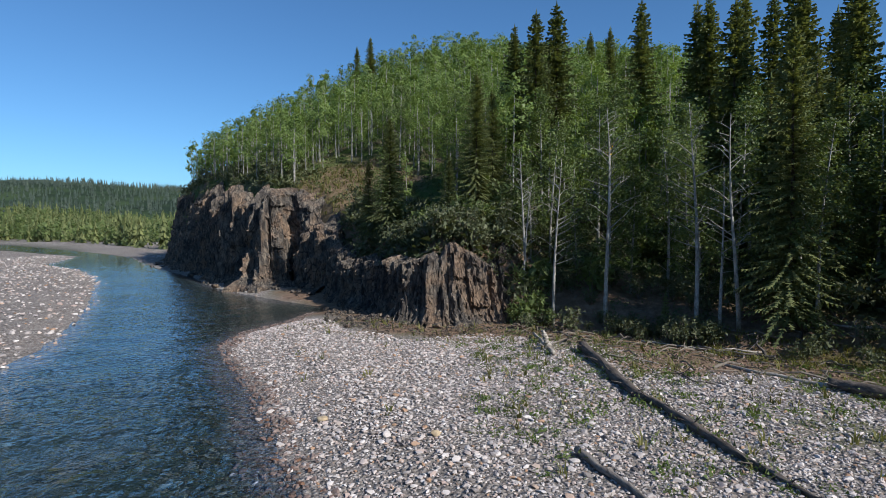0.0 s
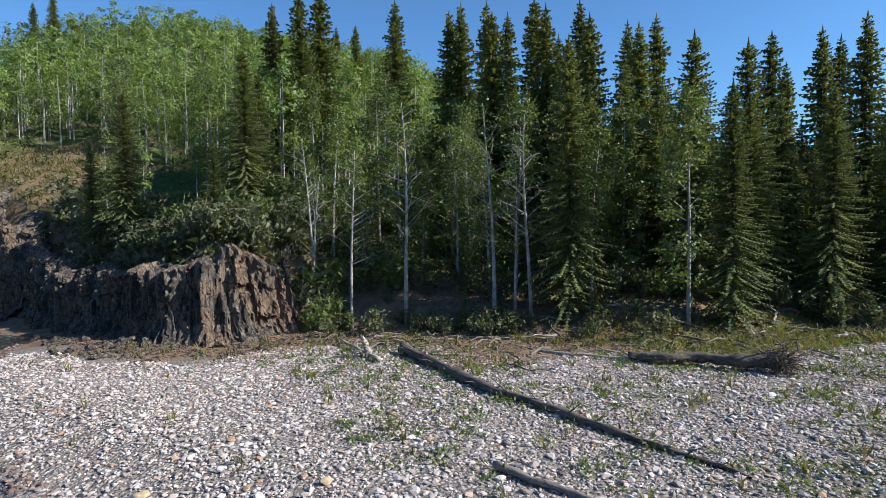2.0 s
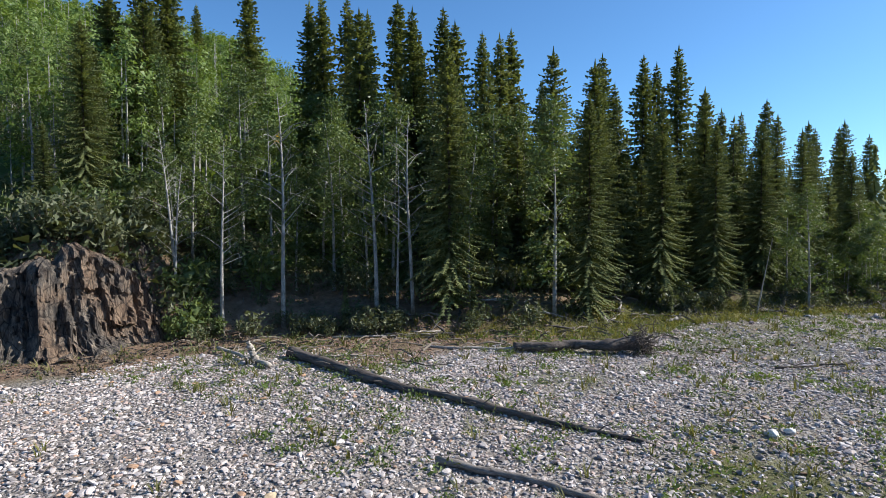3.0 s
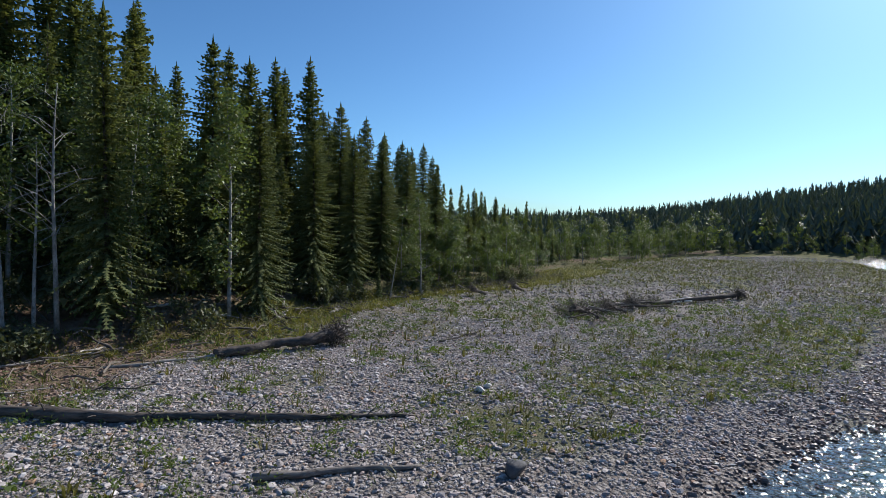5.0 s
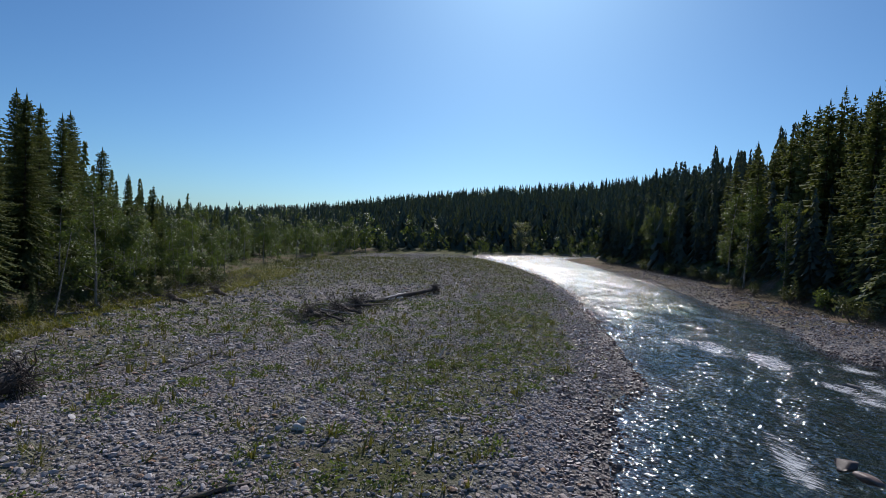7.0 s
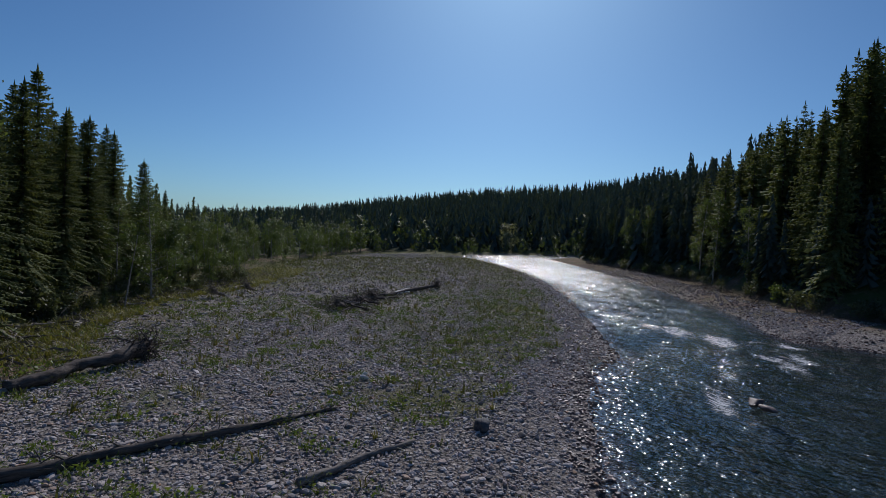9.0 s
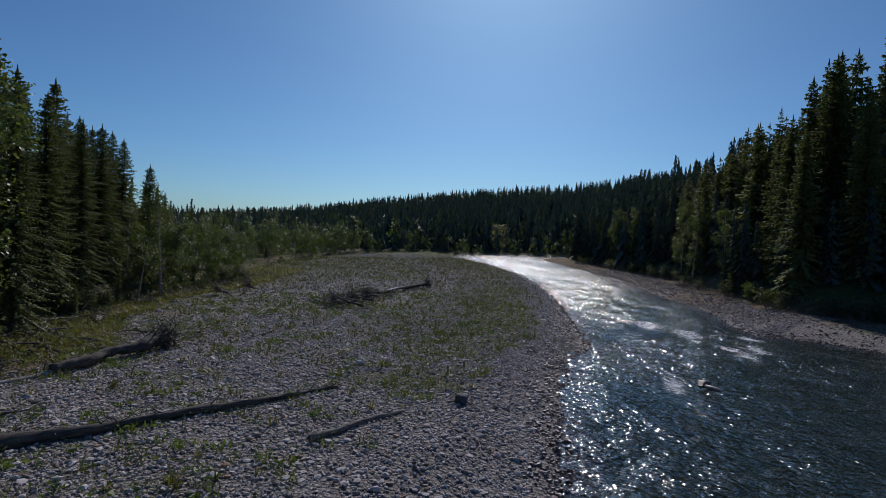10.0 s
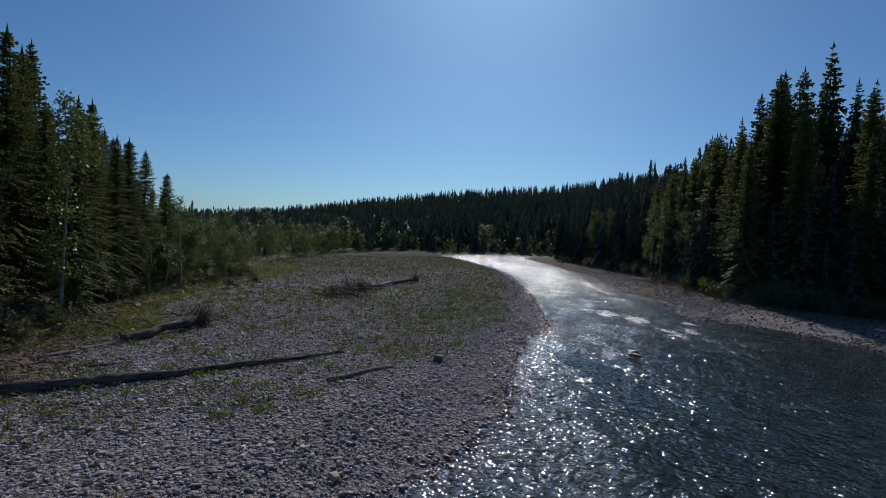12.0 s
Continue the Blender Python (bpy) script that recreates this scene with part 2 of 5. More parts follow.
def water_material():
    m, nt, bsdf = blank("river_water")
    lively = node(nt, "ShaderNodeAttribute", attr="lively")
    foam = node(nt, "ShaderNodeAttribute", attr="foam")
    long_wave = grain(nt, 1.6, 2, 0.5, stretch=(1, 0.75, 1))
    ripple = grain(nt, 5.2, 0.6, 0.4)
    fine = grain(nt, 11.0, 0.4, 0.3)
    h = calc(nt, "ADD", calc(nt, "MULTIPLY", long_wave, 0.15), calc(nt, "ADD", calc(nt, "MULTIPLY", ripple, 0.056), calc(nt, "MULTIPLY", fine, 0.016)))
    h = calc(nt, "MULTIPLY", h, calc(nt, "MULTIPLY_ADD", lively.outputs["Fac"], 2.0, 0.10))
    bumped(nt, bsdf, h, 1.0, 1.0)
    bsdf.inputs["Base Color"].default_value = (0.15, 0.25, 0.44, 1)
    chop = node(nt, "ShaderNodeAttribute", attr="chop")
    nt.links.new(calc(nt, "MULTIPLY_ADD", chop.outputs["Fac"], 0.10, 0.09), bsdf.inputs["Roughness"])
    bsdf.inputs["IOR"].default_value = 1.333
    bsdf.inputs["Transmission Weight"].default_value = 1.0
    white = nt.nodes.new("ShaderNodeBsdfDiffuse")
    white.inputs[0].default_value = (0.80, 0.83, 0.85, 1)
    streak = grain(nt, 6.0, 8, 0.8, stretch=(0.5, 1.9, 1), turn=48)
    k = calc(nt, "MULTIPLY", calc(nt, "SUBTRACT", calc(nt, "ADD", streak, calc(nt, "MULTIPLY", foam.outputs["Fac"], 0.27)), 0.70), 6.0)
    k = calc(nt, "MINIMUM", calc(nt, "MAXIMUM", calc(nt, "MULTIPLY", k, foam.outputs["Fac"]), 0.0), 0.7)
    mx = nt.nodes.new("ShaderNodeMixShader")
    nt.links.new(k, mx.inputs[0])
    nt.links.new(bsdf.outputs[0], mx.inputs[1])
    nt.links.new(white.outputs[0], mx.inputs[2])
    nt.links.new(mx.outputs[0], nt.nodes["Material Output"].inputs[0])
    return m


MAT_GROUND = ground_material()
MAT_WATER = water_material()

# ---- mesh tools ----
TABLE = np.random.default_rng(11).random((256, 256))


def lattice(x, y):
    """Smooth value noise, 0 to 1."""
    xi, yi = np.floor(x).astype(int), np.floor(y).astype(int)
    fx, fy = x - xi, y - yi
    fx, fy = fx * fx * (3 - 2 * fx), fy * fy * (3 - 2 * fy)
    a, b = TABLE[xi % 256, yi % 256], TABLE[(xi + 1) % 256, yi % 256]
    c, d = TABLE[xi % 256, (yi + 1) % 256], TABLE[(xi + 1) % 256, (yi + 1) % 256]
    return a + (b - a) * fx + (c - a) * fy + (a - b - c + d) * fx * fy


def fbm(x, y, scale, octaves=4):
    """Several octaves of noise, about -1 to 1."""
    out, amp, total = 0.0, 1.0, 0.0
    x, y = np.asarray(x, float) / scale, np.asarray(y, float) / scale
    for k in range(octaves):
        out = out + amp * (2 * lattice(x + 17.3 * k, y + 5.1 * k) - 1)
        total += amp
        amp, x, y = amp * 0.5, x * 2, y * 2
    return out / total * 1.6


def smooth(a, b, v):
    t = np.clip((v - a) / (b - a), 0, 1)
    return t * t * (3 - 2 * t)


def to_line(x, y, line, value=None):
    """Distance to a polyline (positive on its left), and a value carried along it."""
    p = np.stack([np.ravel(x), np.ravel(y)], 1).astype(float)
    best = np.full(len(p), 1e18)
    side, val = np.zeros(len(p)), np.zeros(len(p))
    line = np.asarray(line, float)
    for i in range(len(line) - 1):
        a, b = line[i, :2], line[i + 1, :2]
        d = b - a
        t = np.clip(((p - a) @ d) / (d @ d), 0, 1)
        off = p - a - t[:, None] * d
        q = (off ** 2).sum(1)
        hit = q < best
        best = np.where(hit, q, best)
        cr = d[0] * (p[:, 1] - a[1]) - d[1] * (p[:, 0] - a[0])
        side = np.where(hit, np.sign(cr), side)
        if value is not None:
            val = np.where(hit, value[i] + t * (value[i + 1] - value[i]), val)
    shape = np.shape(x)
    return (np.sqrt(best) * side).reshape(shape), val.reshape(shape)


def inside(x, y, poly):
    c = np.zeros(np.shape(x), bool)
    n = len(poly)
    for i in range(n):
        (x1, y1), (x2, y2) = poly[i], poly[(i + 1) % n]
        if y1 == y2:
            continue
        c ^= ((y1 > y) != (y2 > y)) & (x < (x2 - x1) * (y - y1) / (y2 - y1) + x1)
    return c


def tri_mesh(name, verts, tris, material, smooth_faces=False, point_values=None):
    """A mesh from arrays of points and triangles."""
    me = bpy.data.meshes.new(name)
    verts, tris = np.asarray(verts, np.float32), np.asarray(tris, np.int32)
    me.vertices.add(len(verts))
    me.vertices.foreach_set("co", verts.ravel())
    me.loops.add(tris.size)
    me.loops.foreach_set("vertex_index", tris.ravel())
    me.polygons.add(len(tris))
    me.polygons.foreach_set("loop_start", np.arange(0, tris.size, 3, dtype=np.int32))
    me.polygons.foreach_set("use_smooth", np.full(len(tris), smooth_faces))
    for key, values in (point_values or {}).items():
        values = np.asarray(values, np.float32)
        if values.ndim == 1:
            at = me.attributes.new(key, "FLOAT", "POINT")
            at.data.foreach_set("value", values)
        else:
            at = me.attributes.new(key, "FLOAT_COLOR", "POINT")
            at.data.foreach_set("color", values.ravel())
    me.materials.append(material)
    me.update(calc_edges=True)
    return me


def spread(verts, tris, places, turns, scales, tilt=None):
    """Many copies of one small mesh as arrays, with the number of its copy for each point."""
    k, n = len(places), len(verts)
    scales = np.asarray(scales, float)
    if scales.ndim == 1:
        scales = np.repeat(scales[:, None], 3, 1)
    v = verts[None] * scales[:, None, :]
    if tilt is not None:
        c, s = np.cos(tilt)[:, None], np.sin(tilt)[:, None]
        v = np.stack([v[..., 0], v[..., 1] * c - v[..., 2] * s, v[..., 1] * s + v[..., 2] * c], 2)
    c, s = np.cos(turns)[:, None], np.sin(turns)[:, None]
    v = np.stack([v[..., 0] * c - v[..., 1] * s, v[..., 0] * s + v[..., 1] * c, v[..., 2]], 2) + np.asarray(places)[:, None, :]
    t = tris[None] + (np.arange(k) * n)[:, None, None]
    return v.reshape(-1, 3), t.reshape(-1, 3), np.repeat(np.arange(k), n)


def join(pieces):
    """Joins (points, triangles) pairs into one pair."""
    vs, ts, n = [], [], 0
    for v, t in pieces:
        vs.append(np.asarray(v, float))
        ts.append(np.asarray(t, int) + n)
        n += len(v)
    return np.concatenate(vs), np.concatenate(ts)


def tube(points, radii, sides=6, cap=True):
    """A round limb through points."""
    pts, radii = np.asarray(points, float), np.asarray(radii, float)
    n = len(pts)
    tang = np.gradient(pts, axis=0)
    tang /= np.linalg.norm(tang, axis=1)[:, None] + 1e-9
    ref = np.where(np.abs(tang[:, 2:3]) > 0.9, np.array([[1.0, 0, 0]]), np.array([[0, 0, 1.0]]))
    u = np.cross(tang, ref)
    u /= np.linalg.norm(u, axis=1)[:, None] + 1e-9
    w = np.cross(tang, u)
    a = np.arange(sides) * 2 * np.pi / sides
    v = pts[:, None] + radii[:, None, None] * (np.cos(a)[None, :, None] * u[:, None] + np.sin(a)[None, :, None] * w[:, None])
    tris = []
    for i in range(n - 1):
        for j in range(sides):
            p, q = i * sides + j, i * sides + (j + 1) % sides
            tris += [(p, q, p + sides), (q, q + sides, p + sides)]
    v = v.reshape(-1, 3)
    if cap:
        m = len(v)
        v = np.concatenate([v, pts[:1], pts[-1:]])
        for j in range(sides):
            tris += [(m, (j + 1) % sides, j), (m + 1, (n - 1) * sides + j, (n - 1) * sides + (j + 1) % sides)]
    return v, np.array(tris)


def put(name, me, parent=None, label=""):
    ob = new(name, me)
    if parent is not None:
        ob.parent = parent
    return tagged(ob, label)


# ---- plan ----
WATER_Z = -0.35
# waterline of the long bar, then of the cliff, going downstream
BAR_SHORE = [(58, -150), (88, -114), (97, -92), (94, -66), (84, -57.5), (62, -48), (45, -37.5), (29.5, -25.3), (18, -14), (12, -8.2), (9.2, -5.4), (7.4, -1.2),
             (3.6, 3.7), (0.1, 7.4), (-2, 11.2), (-3.5, 14.5), (-4.9, 18.2), (-7.1, 22.6), (-8.6, 26), (-8.6, 29), (-7, 32.5), (-6.3, 35.5), (-5.2, 37.6),
             (-7.2, 39.6), (-9.8, 41.6), (-14, 46.6), (-18.6, 52.5), (-24.4, 63), (-33.4, 75), (-40, 86), (-50, 103), (-68, 124), (-130, 190)]
FAR_SHORE = [(-145, 180), (-90, 132), (-62, 108), (-53, 84), (-41, 72.5), (-31, 57.3), (-22, 40.4), (-18, 31.3), (-15.3, 23.9), (-15.6, 14), (-15, 0),
             (-12, -11), (-4.2, -17.3), (0, -19), (4, -19.4), (7, -18.2), (9.3, -20.2), (14, -26.3), (23, -34), (33.5, -44), (53, -60), (67, -70),
             (80, -79), (84, -91), (76, -106), (46, -142)]
RIVER = BAR_SHORE + FAR_SHORE
# foot of the wooded side, with the height of its bank or cliff
FOOT = [(-5, 300), (-22, 160), (-33, 115), (-38.5, 96), (-36.5, 87), (-31, 76.5), (-22.4, 64.5), (-17.4, 55.4), (-14.8, 52), (-10.8, 50), (-6.8, 44.8), (-3.3, 37.4), (-0.7, 30.8), (1.1, 28.8), (4.6, 28.8),
        (6.6, 28.2), (10, 25.6), (13, 22.2), (17.6, 18.2), (22.4, 16.9), (28, 14.2), (32, 11), (38, 5), (46, -1), (63, -11), (80, -27), (89, -38),
        (97, -54), (102, -75), (101, -98), (90, -122), (60, -160), (-60, -400)]
FOOT_RISE = [3, 5, 8, 9.4, 9.6, 9.6, 9.0, 8.2, 8.0, 7.4, 4.8, 3.2, 3.3, 3.7, 3.5, 0.7, 0.6, 0.6, 0.6, 0.5, 0.5, 0.4, 0.3, 0.2, 0.2, 0.2, 0.2, 0.4, 0.5, 0.5, 0.5, 0.5, 0.5]
RIDGE = [(5, 260), (-12, 150), (-24, 108), (-23, 99), (-16, 97), (-8, 98), (5, 101), (18, 103), (47, 92), (62, 80), (80, 68), (110, 50), (200, 30)]
RIDGE_Z = [4, 7, 12, 19.3, 25, 28.4, 32.4, 33, 27, 17, 8, 2.5, 1.5]
# foot of the wooded bank on the other side of the river
SOUTH_FOOT = [(-40, -200), (34, -140), (68, -107), (77, -92), (74, -83), (58, -71), (32, -53), (19, -40), (9, -31), (4, -33), (-12, -35), (-40, -36), (-200, -70)]
# the wooded ridge upstream: heading from the bar, height of its crest
CREST = [(92, 1), (99, 1.5), (103, 2), (108, 4), (115, 7.5), (123, 13.5), (128, 18.5), (134, 23), (140, 26), (145, 31), (149, 35), (158, 37), (175, 30)]


def north_side(x, y):
    return to_line(x, y, FOOT, FOOT_RISE)


def height(x, y):
    x, y = np.asarray(x, float), np.asarray(y, float)
    wd, _ = to_line(x, y, RIVER + RIVER[:1])
    wd = np.abs(wd)
    wet = inside(x, y, RIVER)
    depth = np.minimum(1.15, 0.05 + 0.15 * wd) + 0.06 * fbm(x, y, 3.0)
    land = WATER_Z + 0.40 * smooth(0, 3.2, wd) + 0.05 * fbm(x, y, 6.0, 3) * smooth(1, 5, wd)
    z = np.where(wet, WATER_Z - depth, land)
    df, rise = north_side(x, y)
    back = np.maximum(df, 0)
    rd, rz = to_line(x, y, RIDGE, RIDGE_Z)
    t = back / (back + np.abs(rd) + 1e-6)
    lip = np.where(rise > 2, smooth(0.9, 1.5 + 0.12 * rise, df), smooth(-0.3, 1.3, df + 0.5 * fbm(x, y, 2.0)))
    hill = rise * lip + np.maximum(rz - rise, 0) * t ** 0.95 + 0.25 * fbm(x, y, 5.0) * smooth(1, 6, df)
    z = np.where(df > -1.0, np.maximum(z, np.where(wet, -9, z)) + hill * (df > -1.0), z)
    sd, _ = to_line(x, y, SOUTH_FOOT)
    z = z + np.where(sd > -0.5, 0.5 * smooth(-0.5, 1.5, sd) + 17.5 * np.clip(sd / 28, 0, 1) ** 0.9 + 0.2 * fbm(x, y, 6.0) * smooth(0, 6, sd), 0)
    r = np.hypot(x, y)
    heading = np.degrees(np.arctan2(x, y))
    up = np.degrees(np.arctan2(x + 6, y - 15))
    run = np.hypot(x + 6, y - 15)
    crest = np.interp(up, [c[0] for c in CREST], [c[1] for c in CREST]) * (1 + 0.05 * fbm(x, y, 60.0, 2))
    z = z + np.where(df > 0, crest * np.clip((run - 150) / 180, 0, 1) * smooth(0, 14, df) * (up > 92) * (up < 175), 0)
    east = smooth(35, 60, heading) * smooth(150, 120, heading)
    z = z + east * smooth(110, 300, r) * 1.0 * (1 + 0.3 * fbm(x, y, 120.0, 2))
    west = smooth(-95, -60, heading) * smooth(5, -20, heading)
    z = z + smooth(260, 900, r) * (3 + 46 * west) * (1 + 0.35 * fbm(x, y, 420.0, 3)) + west * smooth(900, 2200, r) * 80 * (1 + 0.75 * fbm(x, y, 520.0, 3))
    return z


def ground_at(x, y):
    return float(height(np.array([x]), np.array([y]))[0])


def graded(lo, hi, step, reach):
    """Even steps from lo to hi, then wider and wider ones out to reach."""
    mid = list(np.arange(lo, hi + step * 0.5, step))
    s, a, b = step, [lo], [hi]
    while a[-1] > -reach:
        s *= 1.16
        a.append(a[-1] - s)
        b.append(b[-1] + s)
    return np.array(a[:0:-1] + mid + b[1:])


def sheet_tris(nx, ny):
    i, j = np.meshgrid(np.arange(nx - 1), np.arange(ny - 1), indexing="ij")
    p = (i * ny + j).ravel()
    return np.concatenate([np.stack([p, p + ny, p + 1], 1), np.stack([p + ny, p + ny + 1, p + 1], 1)])


def turf_amount(x, y):
    """How far plants cover the bar."""
    df = north_side(x, y)[0]
    bar_d = np.abs(to_line(x, y, BAR_SHORE)[0])
    strip = smooth(-4.6, -1.4, df + 1.2 * fbm(x, y, 3.0)) * (1 - smooth(0.0, 1.5, df)) * smooth(13, 20, x)
    shore = 0.9 * smooth(-0.45, 0.15, fbm(x, y, 3.5, 4) + 0.2 * smooth(6, 12, x)) * smooth(2.0, 3.2, bar_d) * smooth(10, 6.0, bar_d) * smooth(4, 7, x) * (y < 8)
    patch = (0.55 * smooth(0.1, 0.5, fbm(x + 40, y, 3.2, 3)) * smooth(3, 10, x) * smooth(24, 14, y) + 0.75 * smooth(30, 55, x)) * smooth(-0.4, 0.2, fbm(x, y, 5.0))
    valley = 0.6 * smooth(0.1, 0.4, fbm(x, y, 60, 3)) * (np.hypot(x, y) > 180) * (np.hypot(x, y) < 420) * (x < 0)
    patch = patch * (df < 0) * (to_line(x, y, SOUTH_FOOT)[0] < -14)
    return np.maximum(np.maximum(strip, shore), np.maximum(patch, valley))


def earth_bank(x, y):
    """Bare reddish earth between the long log and the woods."""
    return 0.9 * smooth(1.1, 0.6, np.hypot((x - 11.0) / 3.6, (y - 20.2) / 3.0) + 0.35 * fbm(x, y, 1.6, 3))


def build_ground():
    xs, ys = graded(-48, 104, 1.1, 4200), graded(-80, 104, 1.1, 4200)
    x, y = np.meshgrid(xs, ys, indexing="ij")
    x, y = x.ravel(), y.ravel()
    z = height(x, y)
    df, rise = north_side(x, y)
    sd = to_line(x, y, SOUTH_FOOT)[0]
    wet = inside(x, y, RIVER)
    wd = np.abs(to_line(x, y, RIVER + RIVER[:1])[0])
    woods = np.maximum(smooth(-1.5, 0.8, df + 0.8 * fbm(x, y, 2.5)), smooth(-9.0, -5.0, sd + 2 * fbm(x, y, 3.0)))
    woods = np.maximum(woods, smooth(88, 97, x) * smooth(0.8, 2.5, wd))
    woods = np.maximum(woods, smooth(46, 72, wd + 8 * fbm(x, y, 20)) * (x < 0))
    turf = turf_amount(x, y)
    gravel = (1 - woods) * (1 - turf)
    soil = smooth(-4.8, -2.6, df + 1.0 * fbm(x, y, 2.5)) * smooth(5.0, 2.0, df) * (rise < 6) * (0.4 + 0.6 * smooth(24, 16, x))
    soil = np.maximum(soil, earth_bank(x, y))
    woods = np.maximum(woods, earth_bank(x, y))
    # The gravel strip below the far bank turns brown as well.
    soil = np.maximum(soil, 0.6 * smooth(-9, -6, sd) * smooth(2, -1, sd))
    woods = np.maximum(woods, smooth(-4.4, -2.6, df + 1.0 * fbm(x, y, 2.5)) * smooth(22, 15, x) * (rise < 6))
    gravel = (1 - woods) * (1 - turf)
    bare = smooth(1.15, 0.75, np.hypot((x + 5.5) / 6.0, (y - 51.5) / 6.5)) * (df > 0.5)
    soil = np.maximum(soil, bare)
    turf = np.maximum(turf, 0.25 * bare)
    zone = np.stack([gravel, turf, np.where(wet, 1.0, 0.0) * smooth(0.0, 0.8, wd), soil], 1)
    me = tri_mesh("ground", np.stack([x, y, z], 1), sheet_tris(len(xs), len(ys)), MAT_GROUND, True, {"zone": zone, "wild": np.maximum(smooth(140, 260, np.hypot(x, y)), smooth(92, 104, x))})
    return tagged(put("ground", me), "pale cobble river bar between wooded earth banks", "ground", kind="structure")


ground = build_ground()


def build_water():
    xs = np.concatenate([np.arange(-150, -70, 6), np.arange(-70, -17, 0.8), np.arange(-17, 66, 0.3), np.arange(66, 124, 0.8)])
    ys = np.concatenate([np.arange(-116, -62, 0.8), np.arange(-62, 40, 0.3), np.arange(40, 128, 0.8), np.arange(128, 195, 6)])
    x, y = np.meshgrid(xs, ys, indexing="ij")
    sh = x.shape
    x, y = x.ravel(), y.ravel()
    wet = inside(x, y, RIVER)
    wd = np.abs(to_line(x, y, RIVER + RIVER[:1])[0])
    run = to_line(x, y, [(95, -85), (70, -62), (45, -47), (25, -30), (14, -18), (6, -8), (1, 0), (-6, 10)])[0]
    lively = np.maximum(smooth(30, 6, np.abs(run)) * smooth(32, 8, y), 0.26 * smooth(85, 45, y)) * (0.75 + 0.35 * fbm(x, y, 6.0, 3))
    spots = [(25, -27, 5, 0.5), (19, -20, 4, 0.7), (17.5, -17.6, 3, 0.8), (14.2, -15.4, 3, 0.9), (11.8, -14.8, 3, 1.0), (9.2, -14.5, 3, 1.0), (6.6, -14.2, 2.6, 1.0), (7.6, -15.4, 2.4, 0.9),
             (5.7, -12.6, 2.4, 1.0), (4.1, -10.5, 2.2, 1.0), (6.2, -16.2, 2.2, 1.0), (5.0, -13.6, 2.2, 1.0), (3.4, -2.7, 1.4, 1.0), (5.6, -8.7, 2.0, 0.8), (5.0, -6.5, 2.0, 0.7), (3.9, -3.5, 1.8, 0.8), (2.8, -1.8, 1.4, 1.0), (2.0, -0.8, 1.3, 1.0), (1.1, -2.4, 1.2, 0.6)]
    foam = np.zeros(len(x))
    for fx, fy, fr, k in spots:
        along, across = (x - fx) * -0.67 + (y - fy) * 0.74, (x - fx) * 0.74 + (y - fy) * 0.67
        foam = np.maximum(foam, k * smooth(fr, 0.15 * fr, np.hypot(along * 0.6, across * 1.6)))
    lively = lively * (1 - 0.45 * smooth(50, 90, x))
    chop = smooth(14, 95, np.hypot(x, y + 4)) * (y < 10)
    foam = foam * (0.45 + 0.55 * smooth(-0.5, 0.2, fbm(x + 3, y, 2.4, 3)))
    z = WATER_Z + 0.012 * fbm(x, y, 2.5, 3) + 0.10 * foam * fbm(x, y, 1.6, 3)
    along, across = x * -0.67 + y * 0.74, x * 0.74 + y * 0.67
    z = z + lively * (0.12 * fbm(along * 1.25, across, 2.0, 2) + 0.03 * fbm(along + 31, across, 0.65, 1)) * smooth(0.1, 1.5, wd) * wet
    keep = (wet | (wd < 1.3)).reshape(sh)
    t = sheet_tris(*sh)
    k = keep.ravel()
    t = t[k[t].all(1)]
    used = np.unique(t)
    remap = np.zeros(len(x), int)
    remap[used] = np.arange(len(used))
    me = tri_mesh("water", np.stack([x, y, z], 1)[used], remap[t], MAT_WATER, True, {"lively": lively[used], "foam": foam[used], "chop": chop[used]})
    ob = tagged(put("water", me), "clear blue-green river with riffles and white water", "water", kind="structure")
    ob.visible_shadow = False


build_water()


